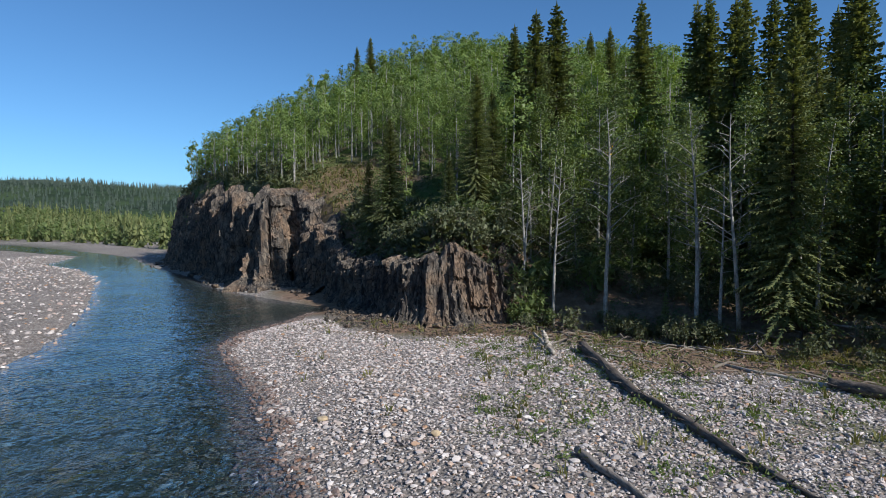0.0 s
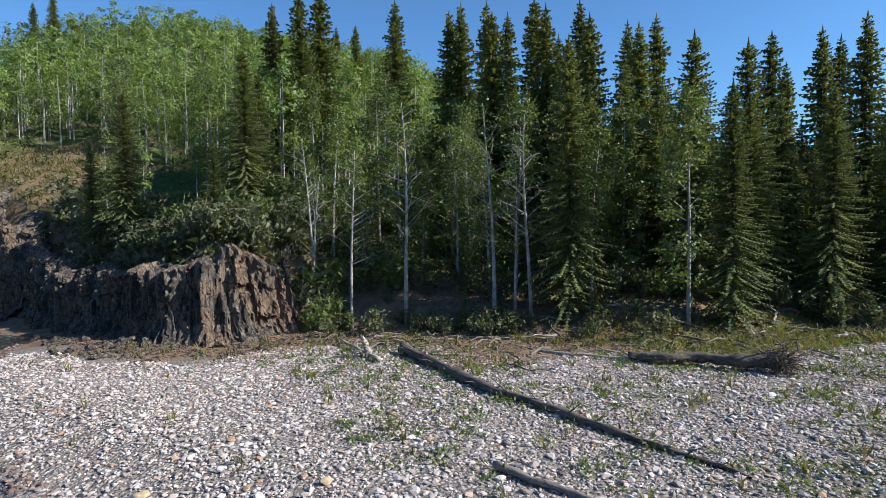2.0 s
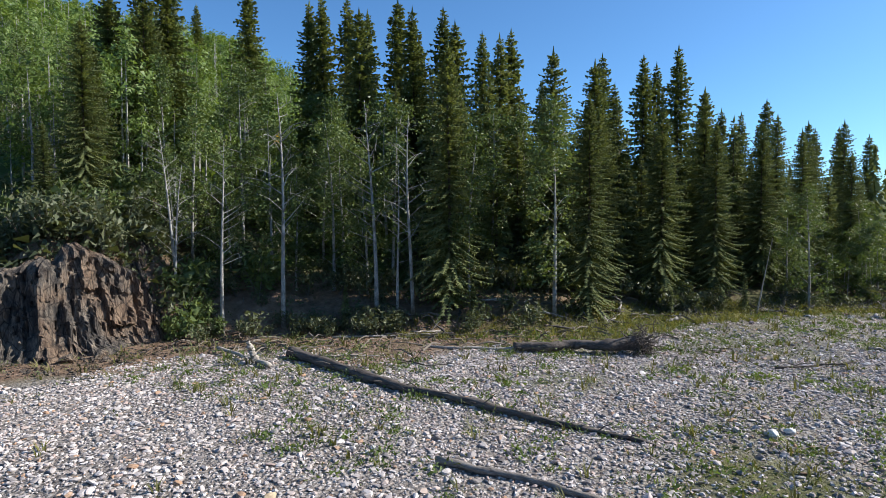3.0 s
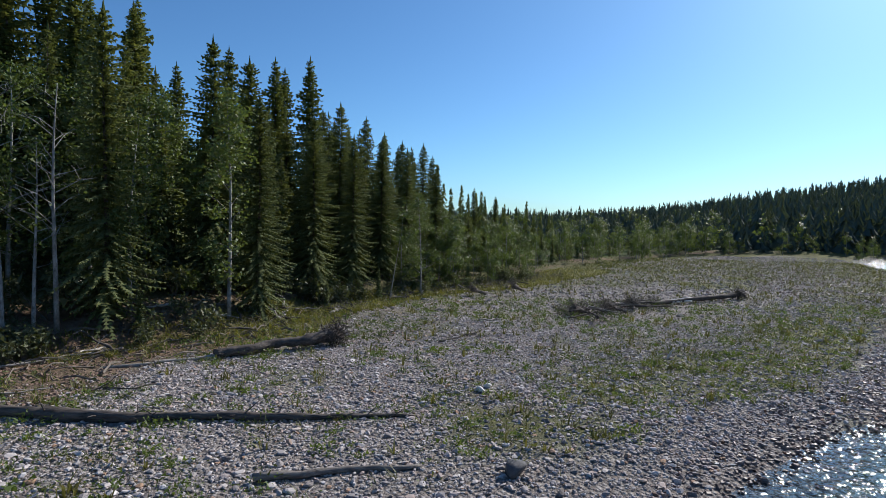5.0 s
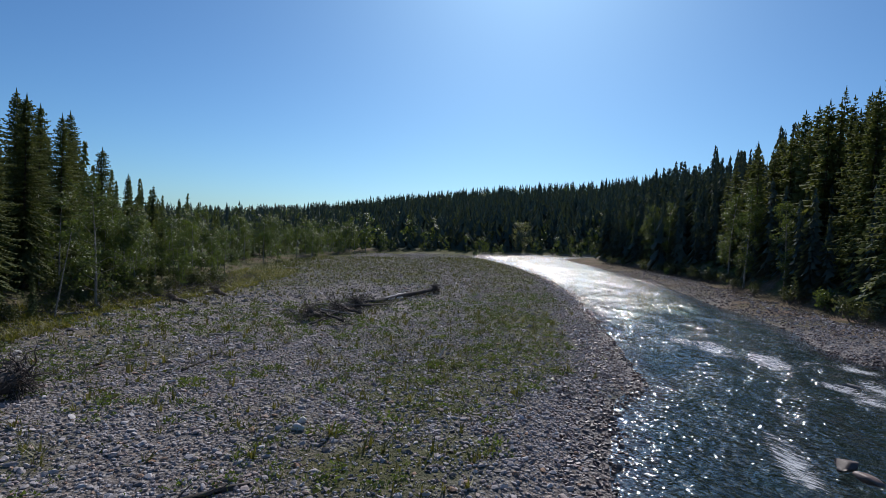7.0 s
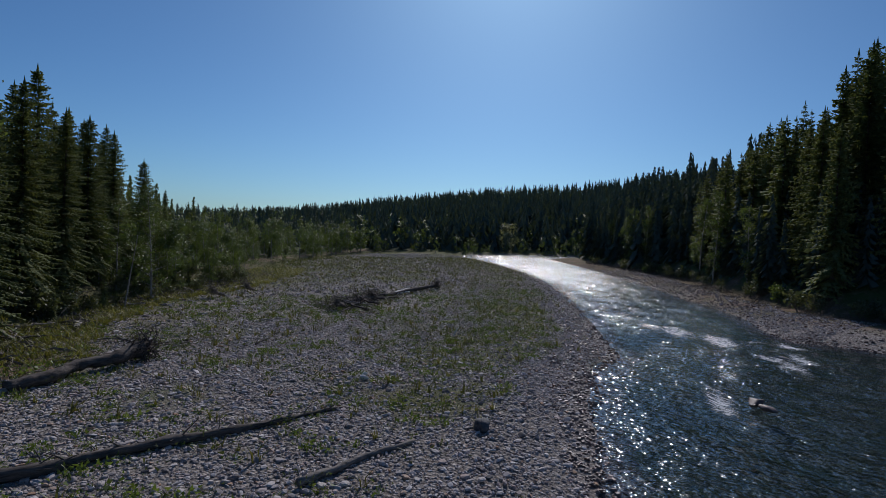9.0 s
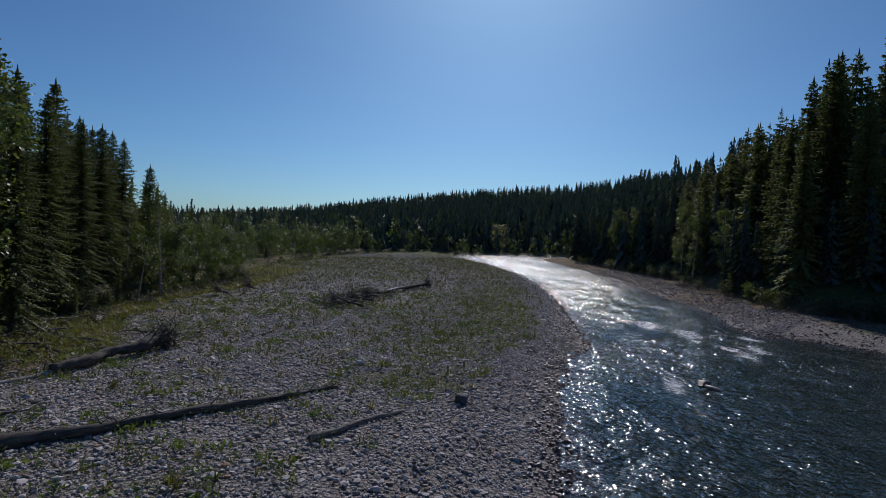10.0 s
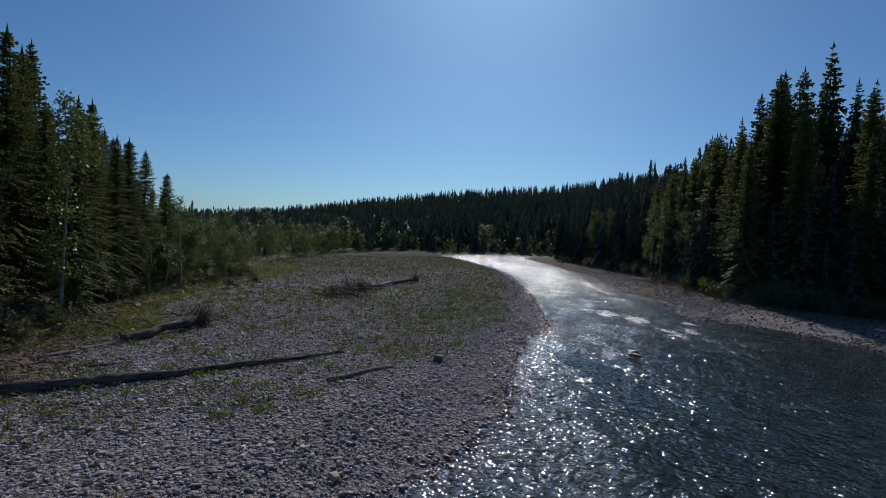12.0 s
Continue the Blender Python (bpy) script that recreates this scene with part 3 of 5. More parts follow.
def cliff_part(name, path, tops, leans, seed, label="", pitch=0.2, rows=46, bays=1.6, rough=1.0, skirt=1.0, fineness=1.0):
    """A broken rock wall along a path, of upright columns and ledges; tops are its heights at the path's points."""
    path = np.array(path, float)
    seg = np.linalg.norm(np.diff(path, axis=0), axis=1)
    dist = np.concatenate([[0], np.cumsum(seg)])
    s = np.arange(0, dist[-1], pitch)
    px, py = np.interp(s, dist, path[:, 0]), np.interp(s, dist, path[:, 1])
    top = np.interp(s, dist, tops) * (1 + 0.10 * fbm(s, s * 0 + seed, 2.2, 3))
    lean = np.interp(s, dist, leans)[:, None]
    tx, ty = np.gradient(px), np.gradient(py)
    half = int(1.2 / pitch)
    k = np.ones(2 * half + 1) / (2 * half + 1)
    tx, ty = np.convolve(np.pad(tx, half, "edge"), k, "valid"), np.convolve(np.pad(ty, half, "edge"), k, "valid")
    ln = np.hypot(tx, ty)
    nx, ny = ty / ln, -tx / ln
    S, U = np.meshgrid(s, np.linspace(0, 1, rows), indexing="ij")
    H = -0.5 + U * (top[:, None] + 0.5)

    def columns(width, tall, depth, salt):
        w = S + 0.22 * width * fbm(S + salt, H * 0.5, 1.4, 2) + 0.07 * H
        c = np.floor(w / width).astype(int)
        row = np.floor(H / tall + 5 * TABLE[c % 256, salt % 256]).astype(int)
        return (TABLE[c % 256, (row * 7 + salt) % 256] - 0.5) * depth

    # big slabs set forward and back, split into ribs with sharp edges that lean a little
    wave = S + 0.12 * H + 0.35 * fbm(S + seed, H * 0.3, 2.0, 2)
    slab = np.abs(((wave / (2.6 * fineness) + 0.35 * fbm(S, H * 0.1 + seed, 3.0, 2)) % 1.0) - 0.35)
    rib = np.abs(((wave / (0.62 * fineness) + 0.5 * fbm(S + 4, H * 0.25 + seed, 1.1, 2)) % 1.0) - 0.4)
    ledge = ((H * 0.9 + 0.6 * fbm(S * 0.4, H * 0 + seed, 1.5, 2)) % 1.0) ** 3
    bay = bays * fbm(S + seed * 3, H * 0.30, 8.0, 2) * smooth(-0.5, 2, H)
    out = bay + rough * (1.0 * slab + 0.26 * rib * (0.4 + fbm(S * 0.7, H * 0.8 + seed, 1.2, 2) ** 2) - 0.06 * ledge + columns(1.3 * fineness, 4.2, 0.5, 3) + columns(0.5 * fineness, 3.0, 0.36, 11) + columns(0.22 * fineness, 1.9, 0.2, 29)) + 0.18 * np.abs(fbm(S + 9, H * 0.7, 0.6, 3)) - lean * np.maximum(H, 0)
    step = 0.30 * fineness
    out = 0.35 * out + 0.65 * step * np.round((out + 0.15 * fbm(S, H, 0.9, 2)) / step)
    out = out + skirt * smooth(0.9, -0.4, H) - 0.7 * smooth(0.90, 1.0, U) ** 2
    x, y = px[:, None] + nx[:, None] * out, py[:, None] + ny[:, None] * out
    z = H + 0.14 * fbm(S, H, 0.5, 2)
    # cap that runs back into the slope
    back = 0.9 + lean[:, 0] * top
    capx, capy = px - nx * back, py - ny * back
    capz = height(capx, capy) - 0.12
    x = np.concatenate([x, ((x[:, -1] + capx) / 2)[:, None], capx[:, None]], 1)
    y = np.concatenate([y, ((y[:, -1] + capy) / 2)[:, None], capy[:, None]], 1)
    z = np.concatenate([z, np.minimum((z[:, -1] + capz) / 2, capz + 0.2)[:, None], capz[:, None]], 1)
    t = sheet_tris(len(s), rows + 2)[:, ::-1]
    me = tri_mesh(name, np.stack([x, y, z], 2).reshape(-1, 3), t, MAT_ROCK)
    return tagged(put(name, me), label, "cliff", kind="structure")


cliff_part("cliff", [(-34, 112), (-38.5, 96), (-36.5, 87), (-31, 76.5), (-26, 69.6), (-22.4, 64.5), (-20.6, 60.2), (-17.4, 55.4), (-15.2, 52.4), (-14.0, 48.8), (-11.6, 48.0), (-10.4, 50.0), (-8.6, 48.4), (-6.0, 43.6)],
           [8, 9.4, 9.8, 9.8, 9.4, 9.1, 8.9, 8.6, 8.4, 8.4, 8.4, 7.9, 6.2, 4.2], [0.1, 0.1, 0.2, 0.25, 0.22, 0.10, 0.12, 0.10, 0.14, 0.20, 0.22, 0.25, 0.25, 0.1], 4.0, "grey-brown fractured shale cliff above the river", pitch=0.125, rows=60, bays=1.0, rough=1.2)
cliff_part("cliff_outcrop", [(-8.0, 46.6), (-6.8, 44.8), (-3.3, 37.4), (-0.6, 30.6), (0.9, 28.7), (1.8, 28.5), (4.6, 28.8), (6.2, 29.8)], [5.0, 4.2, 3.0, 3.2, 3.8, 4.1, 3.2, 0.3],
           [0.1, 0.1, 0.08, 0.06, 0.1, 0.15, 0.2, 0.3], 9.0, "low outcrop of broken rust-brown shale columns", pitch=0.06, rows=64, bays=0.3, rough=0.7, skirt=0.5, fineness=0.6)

# ---- trees ----


def spruce_arrays(seed, tall, wide, whorls, per, segs, bare=0.04, broad=0.36, twig=0.0):
    """Trunk and crown of a spruce: drooping ragged fronds in whorls."""
    r = np.random.default_rng(seed)
    pts = [(0.04 * tall * 0.1 * math.sin(k + seed), 0.02 * math.cos(k * 1.7), tall * k / 7 - 0.25) for k in range(8)]
    pts[0] = (0, 0, -0.3)
    trunk = tube(pts, np.linspace(0.010 * tall + 0.02, 0.008, 8), 7)
    V, T, n = [], [], 0
    for i in range(whorls):
        f0 = bare + (0.985 - bare) * ((i + r.random() * 0.6) / whorls) ** 0.92
        bulge = 0.85 + 0.3 * r.random()
        for j in range(per):
            if r.random() < 0.08:
                continue
            f = min(0.985, max(bare * 0.7, f0 + (r.random() - 0.5) * 1.3 / whorls))
            z = tall * f
            ideal = wide * (1 - f) ** 0.66 * (0.65 + 0.35 * smooth(0.0, 0.22, f)) + 0.06
            a = 2 * math.pi * (j + r.random() * 0.9) / per + i * 1.3
            L = ideal * bulge * (0.5 + 0.62 * r.random())
            d = np.array([math.cos(a), math.sin(a), 0])
            side = np.array([-d[1], d[0], 0])
            droop = (0.62 - 0.80 * f) * (0.45 + 1.0 * r.random())
            n_seg = segs if twig == 0 else max(2, min(13, int(round(L / twig))))
            q = np.linspace(0, 1, n_seg + 1)
            zz = z - droop * L * q ** 1.3 + 0.10 * L * q ** 4
            spine = d[None] * (q * L)[:, None] + np.stack([q * 0, q * 0, zz], 1)
            for k in range(n_seg):
                w = ((broad * L + 0.25 * broad) if twig == 0 else min(twig * 0.66 + 0.035 * L, 0.42 * L + 0.03)) * (1 - 0.5 * k / n_seg) * (0.6 + 0.8 * r.random())
                mid = spine[k] * 0.35 + spine[k + 1] * 0.65
                for sgn in (1, -1):
                    tip = mid + sgn * side * w + d * w * 0.55 - np.array([0, 0, w * (0.15 + 0.35 * r.random())])
                    V += [spine[k], spine[k + 1], tip]
                    T.append((n, n + 1, n + 2))
                    n += 3
                hang = mid + d * w * 0.25 - np.array([0, 0, w * (0.7 + 0.8 * r.random())]) + side * w * 0.3 * (r.random() - 0.5)
                V += [spine[k], spine[k + 1], hang]
                T.append((n, n + 1, n + 2))
                n += 3
    top = np.array([0, 0, tall])
    for j in range(4):
        a = j * 1.6
        V += [top + (0, 0, 0.25), top + (0.09 * math.cos(a), 0.09 * math.sin(a), -0.35), top + (0.09 * math.cos(a + 2), 0.09 * math.sin(a + 2), -0.35)]
        T.append((n, n + 1, n + 2))
        n += 3
    return trunk, (np.array(V), np.array(T))


def leaf_tris(centres, size, r, facing=None):
    """Cheaper three-cornered leaves, for trees farther off; they may turn outwards, as the leaves of a closed crown do."""
    n = len(centres)
    a, b = r.normal(size=(n, 3)), r.normal(size=(n, 3))
    if facing is not None:
        w = facing / (np.linalg.norm(facing, axis=1)[:, None] + 1e-9) + 0.45 * r.normal(size=(n, 3))
        a, b = np.cross(w, a), np.cross(w, b)
        a, b = 1.5 * a / (np.linalg.norm(a, axis=1)[:, None] + 1e-9), 1.5 * b / (np.linalg.norm(b, axis=1)[:, None] + 1e-9)
    s = size * (0.6 + 0.8 * r.random(n))[:, None] * 0.55
    v = np.stack([centres - (a + b) * s * 0.4, centres + a * s, centres + b * s], 1).reshape(-1, 3)
    return v, np.arange(3 * n).reshape(-1, 3)


def leaf_quads(centres, size, r, flat=0.5):
    """Small leaves at random turns round given centres."""
    n = len(centres)
    a = r.normal(size=(n, 3))
    a[:, 2] *= flat
    a /= np.linalg.norm(a, axis=1)[:, None]
    b = np.cross(a, r.normal(size=(n, 3)))
    b /= np.linalg.norm(b, axis=1)[:, None] + 1e-9
    s = size * (0.6 + 0.8 * r.random(n))[:, None]
    v = np.stack([centres - a * s * 0.5, centres + b * s * 0.33, centres + a * s * 0.55, centres - b * s * 0.33], 1).reshape(-1, 3)
    q = np.arange(n)[:, None] * 4
    t = np.concatenate([q + [0, 1, 2], q + [0, 2, 3]])
    return v, t


def poplar_arrays(seed, tall, wide, clumps, leaves, leaf, start=0.35, limbs=16, bend=0.25, thick=1.0, shape=0.6, cheap=False):
    """Trunk with limbs, and a loose crown of leaf clumps with gaps."""
    r = np.random.default_rng(seed)
    k = np.linspace(0, 1, 9)
    ph = r.random(2) * 6
    cx, cy = bend * (np.sin(k * 3.1 + ph[0]) - math.sin(ph[0])) * k, bend * (np.cos(k * 2.7 + ph[1]) - math.cos(ph[1])) * k
    spine = np.stack([cx, cy, k * tall * 0.97 - 0.25 * (k == 0)], 1)
    wood = [tube(spine, np.linspace(0.0085 * tall + 0.02, 0.012, 9) * thick, 7)]
    ends = []
    for i in range(limbs):
        f = start + (0.97 - start) * (i + r.random()) / limbs
        p = np.array([np.interp(f, k, spine[:, 0]), np.interp(f, k, spine[:, 1]), f * tall])
        a = r.random() * 6.283
        prof = math.sin(min(1, (f - start) / (1 - start) * 0.9 + 0.18) * math.pi) ** shape
        L = wide * prof * (0.6 + 0.6 * r.random())
        up = 0.35 + 0.5 * r.random()
        d = np.array([math.cos(a), math.sin(a), up])
        m = p + d * L * 0.5 + r.normal(size=3) * 0.05 * L
        e = p + d * L * np.array([1, 1, 0.9]) + r.normal(size=3) * 0.07 * L
        wood.append(tube([p, m, e], [0.010 + 0.012 * L * thick, 0.012 * thick, 0.004], 4, False))
        for _ in range(2):
            g = m + (e - m) * r.random()
            h = g + r.normal(size=3) * 0.22 * L + np.array([0, 0, 0.12 * L])
            wood.append(tube([g, (g + h) / 2 + r.normal(size=3) * 0.03, h], [0.010, 0.007, 0.003], 3, False))
            ends.append(h)
        ends += [e, m + (e - m) * 0.5]
    ends = np.array(ends)
    crown = None
    if clumps:
        pick = ends[r.integers(0, len(ends), clumps)] + r.normal(size=(clumps, 3)) * 0.16 * wide
        c = np.repeat(pick, leaves, 0) + r.normal(size=(clumps * leaves, 3)) * np.array([0.24, 0.24, 0.20]) * (0.5 + 0.35 * wide)
        if cheap:
            axis = np.stack([0 * c[:, 0], 0 * c[:, 0], np.clip(c[:, 2], start * tall + 0.5 * wide, tall - wide) - 0.5], 1)
            crown = leaf_tris(c, leaf, r, c - axis)
        else:
            crown = leaf_quads(c, leaf, r)
    return join(wood), crown


def tree_proto(name, wood, crown, wood_mat, crown_mat):
    """Meshes for a tree whose copies share them."""
    return (tri_mesh("trunk", *wood, wood_mat, True), tri_mesh("crown", *crown, crown_mat) if crown is not None else None)


def plant_tree(kind, proto, x, y, scale, label, category, group, turn=None, lean=(0, 0), z=None):
    e = new(kind, None)
    e.empty_display_size = 0.3
    zz = ground_at(x, y) if z is None else z
    e.matrix_basis = pose(x, y, zz, lean[0], lean[1], turn if turn is not None else random.random() * 360) @ Matrix.Scale(scale, 4)
    tagged(e, label, category, group)
    put("trunk", proto[0], e)
    if proto[1] is not None:
        put("crown", proto[1], e)
    return e


SPRUCES = [tree_proto("spruce", *spruce_arrays(21 + i, 10.0, w, 68, 11, 5, 0.04, 0.25, 0.15), MAT_SPRUCE_BARK, MAT_NEEDLES) for i, w in enumerate((2.0, 1.75, 2.2, 1.85))]
TALL = [tree_proto("spruce", *spruce_arrays(51 + i, 16.0, w, 72, 9, 4, 0.04, 0.27, 0.34), MAT_SPRUCE_BARK, MAT_NEEDLES) for i, w in enumerate((2.7, 2.4, 3.0))]
POPLARS = [tree_proto("poplar", *poplar_arrays(81 + i, 10.0, w, c, 32, 0.145, s, 22, shape=0.35), MAT_ASPEN_BARK, MAT_POPLAR)
           for i, (w, c, s) in enumerate(((1.5, 125, 0.10), (1.25, 110, 0.16), (1.7, 135, 0.08), (1.2, 105, 0.12)))]
BARE = [tree_proto("aspen", *poplar_arrays(101 + i, 10.0, 1.5, c, 12, 0.14, 0.33, 22, 0.22, 1.05), MAT_ASPEN_BARK, MAT_POPLAR) for i, c in enumerate((10, 26, 40))]

YOUNG = [tree_proto("poplar", *poplar_arrays(121 + i, 10.0, 2.2, 62, 26, 0.22, 0.04, 9, shape=0.3, cheap=True), MAT_ASPEN_BARK, MAT_POPLAR) for i in range(3)]

SPRUCE_LABEL = "tall dark spruce with drooping ragged branches"
# trees that stand out along the edge of the woods: x, y, height, mesh
for x, y, h, k in ((15.2, 21.7, 12.0, 3), (20.6, 17.5, 10.4, 1), (26.4, 16.2, 10.2, 0), (29.6, 14.4, 9.6, 3), (23.8, 18.6, 9.6, 2), (33.6, 13.0, 9.8, 2),
                   (31.4, 15.6, 11.5, 0), (36.2, 11.4, 9.4, 3), (4.1, 34.0, 8.6, 2), (-1.3, 38.7, 8.0, 2), (2.4, 33.6, 4.4, 0), (-2.9, 40.6, 5.6, 3), (5.4, 36.6, 7.4, 0), (18.4, 23.6, 9.4, 3), (25.3, 19.6, 12.2, 2), (40.5, 13.6, 10.6, 1),
                   (44.4, 12.4, 10.2, 0), (47.5, 10.6, 10.6, 3), (39.0, 9.2, 8.0, 2), (22.0, 20.3, 12.5, 0)):
    plant_tree("spruce_tree", SPRUCES[k], x, y, h / 10.0, SPRUCE_LABEL + " at the forest edge", "spruce", "spruces at the edge of the woods")
for x, y, top, k in ((20.6, 38.4, 21.3, 0), (23.3, 38.9, 22.1, 1), (25.8, 39.5, 21.9, 1), (23.5, 33.6, 20.6, 2), (24.2, 30.0, 19.3, 0), (27.4, 35.4, 19.2, 1),
                     (31.5, 32.4, 20.0, 0), (28.6, 27.6, 18.4, 1), (29.4, 25.6, 14.7, 0), (39.2, 26.0, 18.6, 2), (37.9, 24.3, 15.7, 1), (36.9, 21.6, 17.2, 0),
                     (39.1, 21.5, 17.0, 1), (35.8, 18.7, 17.0, 0), (44.1, 19.5, 14.8, 2), (46.4, 18.9, 14.2, 1), (48.8, 18.0, 14.1, 0), (51.2, 16.6, 15.4, 2),
                     (7.7, 41.6, 19.9, 0), (8.8, 39.3, 20.1, 2), (10.4, 40.0, 21.0, 2), (18.3, 57.5, 25.0, 1), (20.1, 56.9, 25.3, 1), (18.4, 44.7, 23.2, 2), (20.3, 39.5, 21.1, 0),
                     (-8.8, 91.7, 34.0, 1), (-6.7, 91.9, 35.5, 2), (19.0, 32.4, 18.4, 2), (21.5, 30.2, 18.6, 0), (22.6, 27.6, 17.4, 2), (24.5, 25.6, 16.6, 1), (59.5, 12.4, 13.5, 0), (55.0, 13.6, 13.0, 1), (66.2, 4.6, 9.3, 1), (72.0, 1.3, 8.5, 0), (56.8, 9.9, 12.2, 2)):
    z = ground_at(x, y)
    plant_tree("spruce_tree", TALL[k], x, y, (top - z) / 16.2, SPRUCE_LABEL + " above the other trees", "spruce", "tall spruces in the woods")

# pale trunks in front of the woods
ASPEN_LABEL = "thin grey-white aspen trunk with bare twigs and few leaves"
for x, y, h, k, lean in ((9.4, 26.4, 10.6, 0, (0, 0)), (12.4, 23.6, 10.0, 1, (0, 2)), (13.1, 23.0, 7.2, 2, (0, 1)), (13.7, 22.6, 9.0, 0, (-2, 6)), (7.2, 27.6, 8.6, 1, (0, -2)),
                         (5.9, 29.4, 7.2, 0, (2, -8)), (6.3, 29.9, 7.0, 1, (1, -6))):
    plant_tree("aspen_tree", BARE[k], x, y, h / 10, ASPEN_LABEL, "aspen", "aspens at the foot of the slope", None if h < 10 else 40, lean)
POPLAR_LABEL = "slender green poplar with pale trunk and loose bright leaves"
for x, y, h, k in ((18.6, 18.2, 10.0, 1), (16.0, 21.2, 8.4, 3), (33.4, 15.0, 6.4, 1), (10.5, 29.0, 8.2, 0), (8.2, 32.5, 8.6, 2), (12.8, 27.2, 8.4, 3), (15.2, 25.5, 9.2, 0),
                   (11.2, 33.0, 9.0, 0), (14.6, 30.5, 9.0, 2), (18.0, 29.0, 9.6, 1), (17.4, 34.0, 9.4, 3), (8.6, 36.5, 8.6, 1),
                   (20.4, 25.0, 9.0, 0), (30.6, 10.0, 6.6, 2), (13.3, 36.5, 9.0, 2), (3.4, 42.0, 8.0, 1), (-1.0, 53.0, 8.0, 3), (9.2, 30.6, 6.0, 2), (11.4, 28.4, 6.6, 1), (13.6, 25.6, 7.4, 2), (16.6, 23.2, 8.4, 1), (6.9, 31.6, 5.4, 3), (14.4, 28.4, 8.0, 1), (19.4, 22.4, 9.0, 3), (21.6, 27.6, 10.0, 2), (25.0, 24.4, 9.6, 1)):
    plant_tree("poplar_tree", POPLARS[k], x, y, h / 10, POPLAR_LABEL, "poplar", "poplars on the slope")

# belt of young poplars along the upstream edge of the bar
r = np.random.default_rng(5)
line = np.array([p for p in FOOT if 32 <= p[0] <= 90 and p[1] < 12], float)
for i in range(230):
    f = r.random() ** 0.85 * (len(line) - 1.001)
    a, b = line[int(f)], line[int(f) + 1]
    p = a + (b - a) * (f % 1)
    n = np.array([(b - a)[1], -(b - a)[0]]) / np.linalg.norm(b - a)
    p = p - n * (r.random() * 7.5 - 0.4)
    plant_tree("poplar_tree", YOUNG[int(r.integers(3))], p[0], p[1], (2.6 + 2.6 * r.random() ** 1.4) / 10 * (1.05 - 0.10 * f / len(line)),
               "young green poplar in a thicket beside the gravel", "poplar", "young poplars beside the gravel bar")


def scatter(count, box, test, seed, gap=0.0):
    """Random places inside a box that pass a test."""
    r = np.random.default_rng(seed)
    x, y = r.uniform(box[0], box[1], count), r.uniform(box[2], box[3], count)
    k = test(x, y)
    x, y = x[k], y[k]
    if gap:
        cell = {}
        keep = []
        for i in range(len(x)):
            c = (int(x[i] // gap), int(y[i] // gap))
            if c not in cell:
                cell[c] = 1
                keep.append(i)
        x, y = x[keep], y[keep]
    return x, y


def stand(name, protos, x, y, scale, label, category, material, seed):
    """Many trees too many to count, as one object."""
    r = np.random.default_rng(seed)
    z = height(x, y) - 0.1
    which = r.integers(0, len(protos), len(x))
    turns = r.random(len(x)) * 6.283
    pieces, tints = [], []
    for i, (v, t) in enumerate(protos):
        k = which == i
        if not k.any():
            continue
        a, b, c = spread(v, t, np.stack([x[k], y[k], z[k]], 1), turns[k], scale[k])
        pieces.append((a, b))
        tints.append(r.random(int(k.sum()))[c])
    v, t = join(pieces)
    return tagged(put(name, tri_mesh(name, v, t, material, False, {"tint": np.concatenate(tints)})), label, category, kind="stuff")


# more spruces behind the edge
LOW = [tree_proto("spruce", *spruce_arrays(71 + i, 13.0, w, 36, 7, 2, 0.03, 0.36), MAT_SPRUCE_BARK, MAT_NEEDLES) for i, w in enumerate((1.9, 1.7, 2.2))]
FINE = [tree_proto("spruce", *spruce_arrays(66 + i, 13.0, w, 56, 9, 3, 0.03, 0.29, 0.36), MAT_SPRUCE_BARK, MAT_NEEDLES) for i, w in enumerate((2.1, 1.9, 2.3))]
MID = [tree_proto("spruce", *spruce_arrays(61 + i, 13.0, w, 38, 7, 3), MAT_SPRUCE_BARK, MAT_NEEDLES) for i, w in enumerate((1.9, 1.7, 2.2))]
x, y = scatter(900, (19, 100, -40, 45), lambda x, y: (lambda d: (d > 2.5) & (d < 15))(north_side(x, y)[0]), 31, 2.5)
for i in range(min(len(x), 100)):
    plant_tree("spruce_tree", (MID if x[i] < 52 else LOW)[i % 3], x[i], y[i], (0.55 + 0.35 * random.random()) * (1 - 0.62 * smooth(34, 66, x[i])) * (1.0 if y[i] > 12 else 0.85 if y[i] > 9 else 0.55), SPRUCE_LABEL + " among others in dense woods", "spruce", "spruces in the dense woods")
# woods on the far bank
x, y = scatter(1500, (-45, 82, -100, -24), lambda x, y: (lambda d: (d > 0.8) & (d < 14))(to_line(x, y, SOUTH_FOOT)[0]), 32, 2.6)
order = np.argsort(np.hypot(x - 10, y + 20))
near_bank = order[:95]
for i in near_bank:
    near = smooth(70, 25, math.hypot(x[i] - 4, y[i] + 28))
    plant_tree("spruce_tree", (FINE if math.hypot(x[i] - 6, y[i] + 26) < 17 else LOW)[i % 3], x[i], y[i], (0.72 + 0.34 * near) * (0.80 + 0.34 * random.random()) * (1.0 + 0.14 * smooth(-4, 3, x[i]) * smooth(27, 20, x[i])), "dark spruce in the woods on the far bank", "spruce", "spruces on the far bank")
BANK_X, BANK_Y = x[order[95:]], y[order[95:]]
for x, y, h, k in ((51.6, -68.0, 9, 0), (49, -65.5, 8, 2), (46.0, -64, 9, 1), (30.5, -52.0, 10, 3), (26.5, -47.5, 10.5, 1), (60.5, -75, 6.5, 1), (20.5, -42.5, 8, 3)):
    plant_tree("poplar_tree", POPLARS[k], x, y, h / 10, "pale green poplar in front of dark spruces", "poplar", "poplars on the far bank")

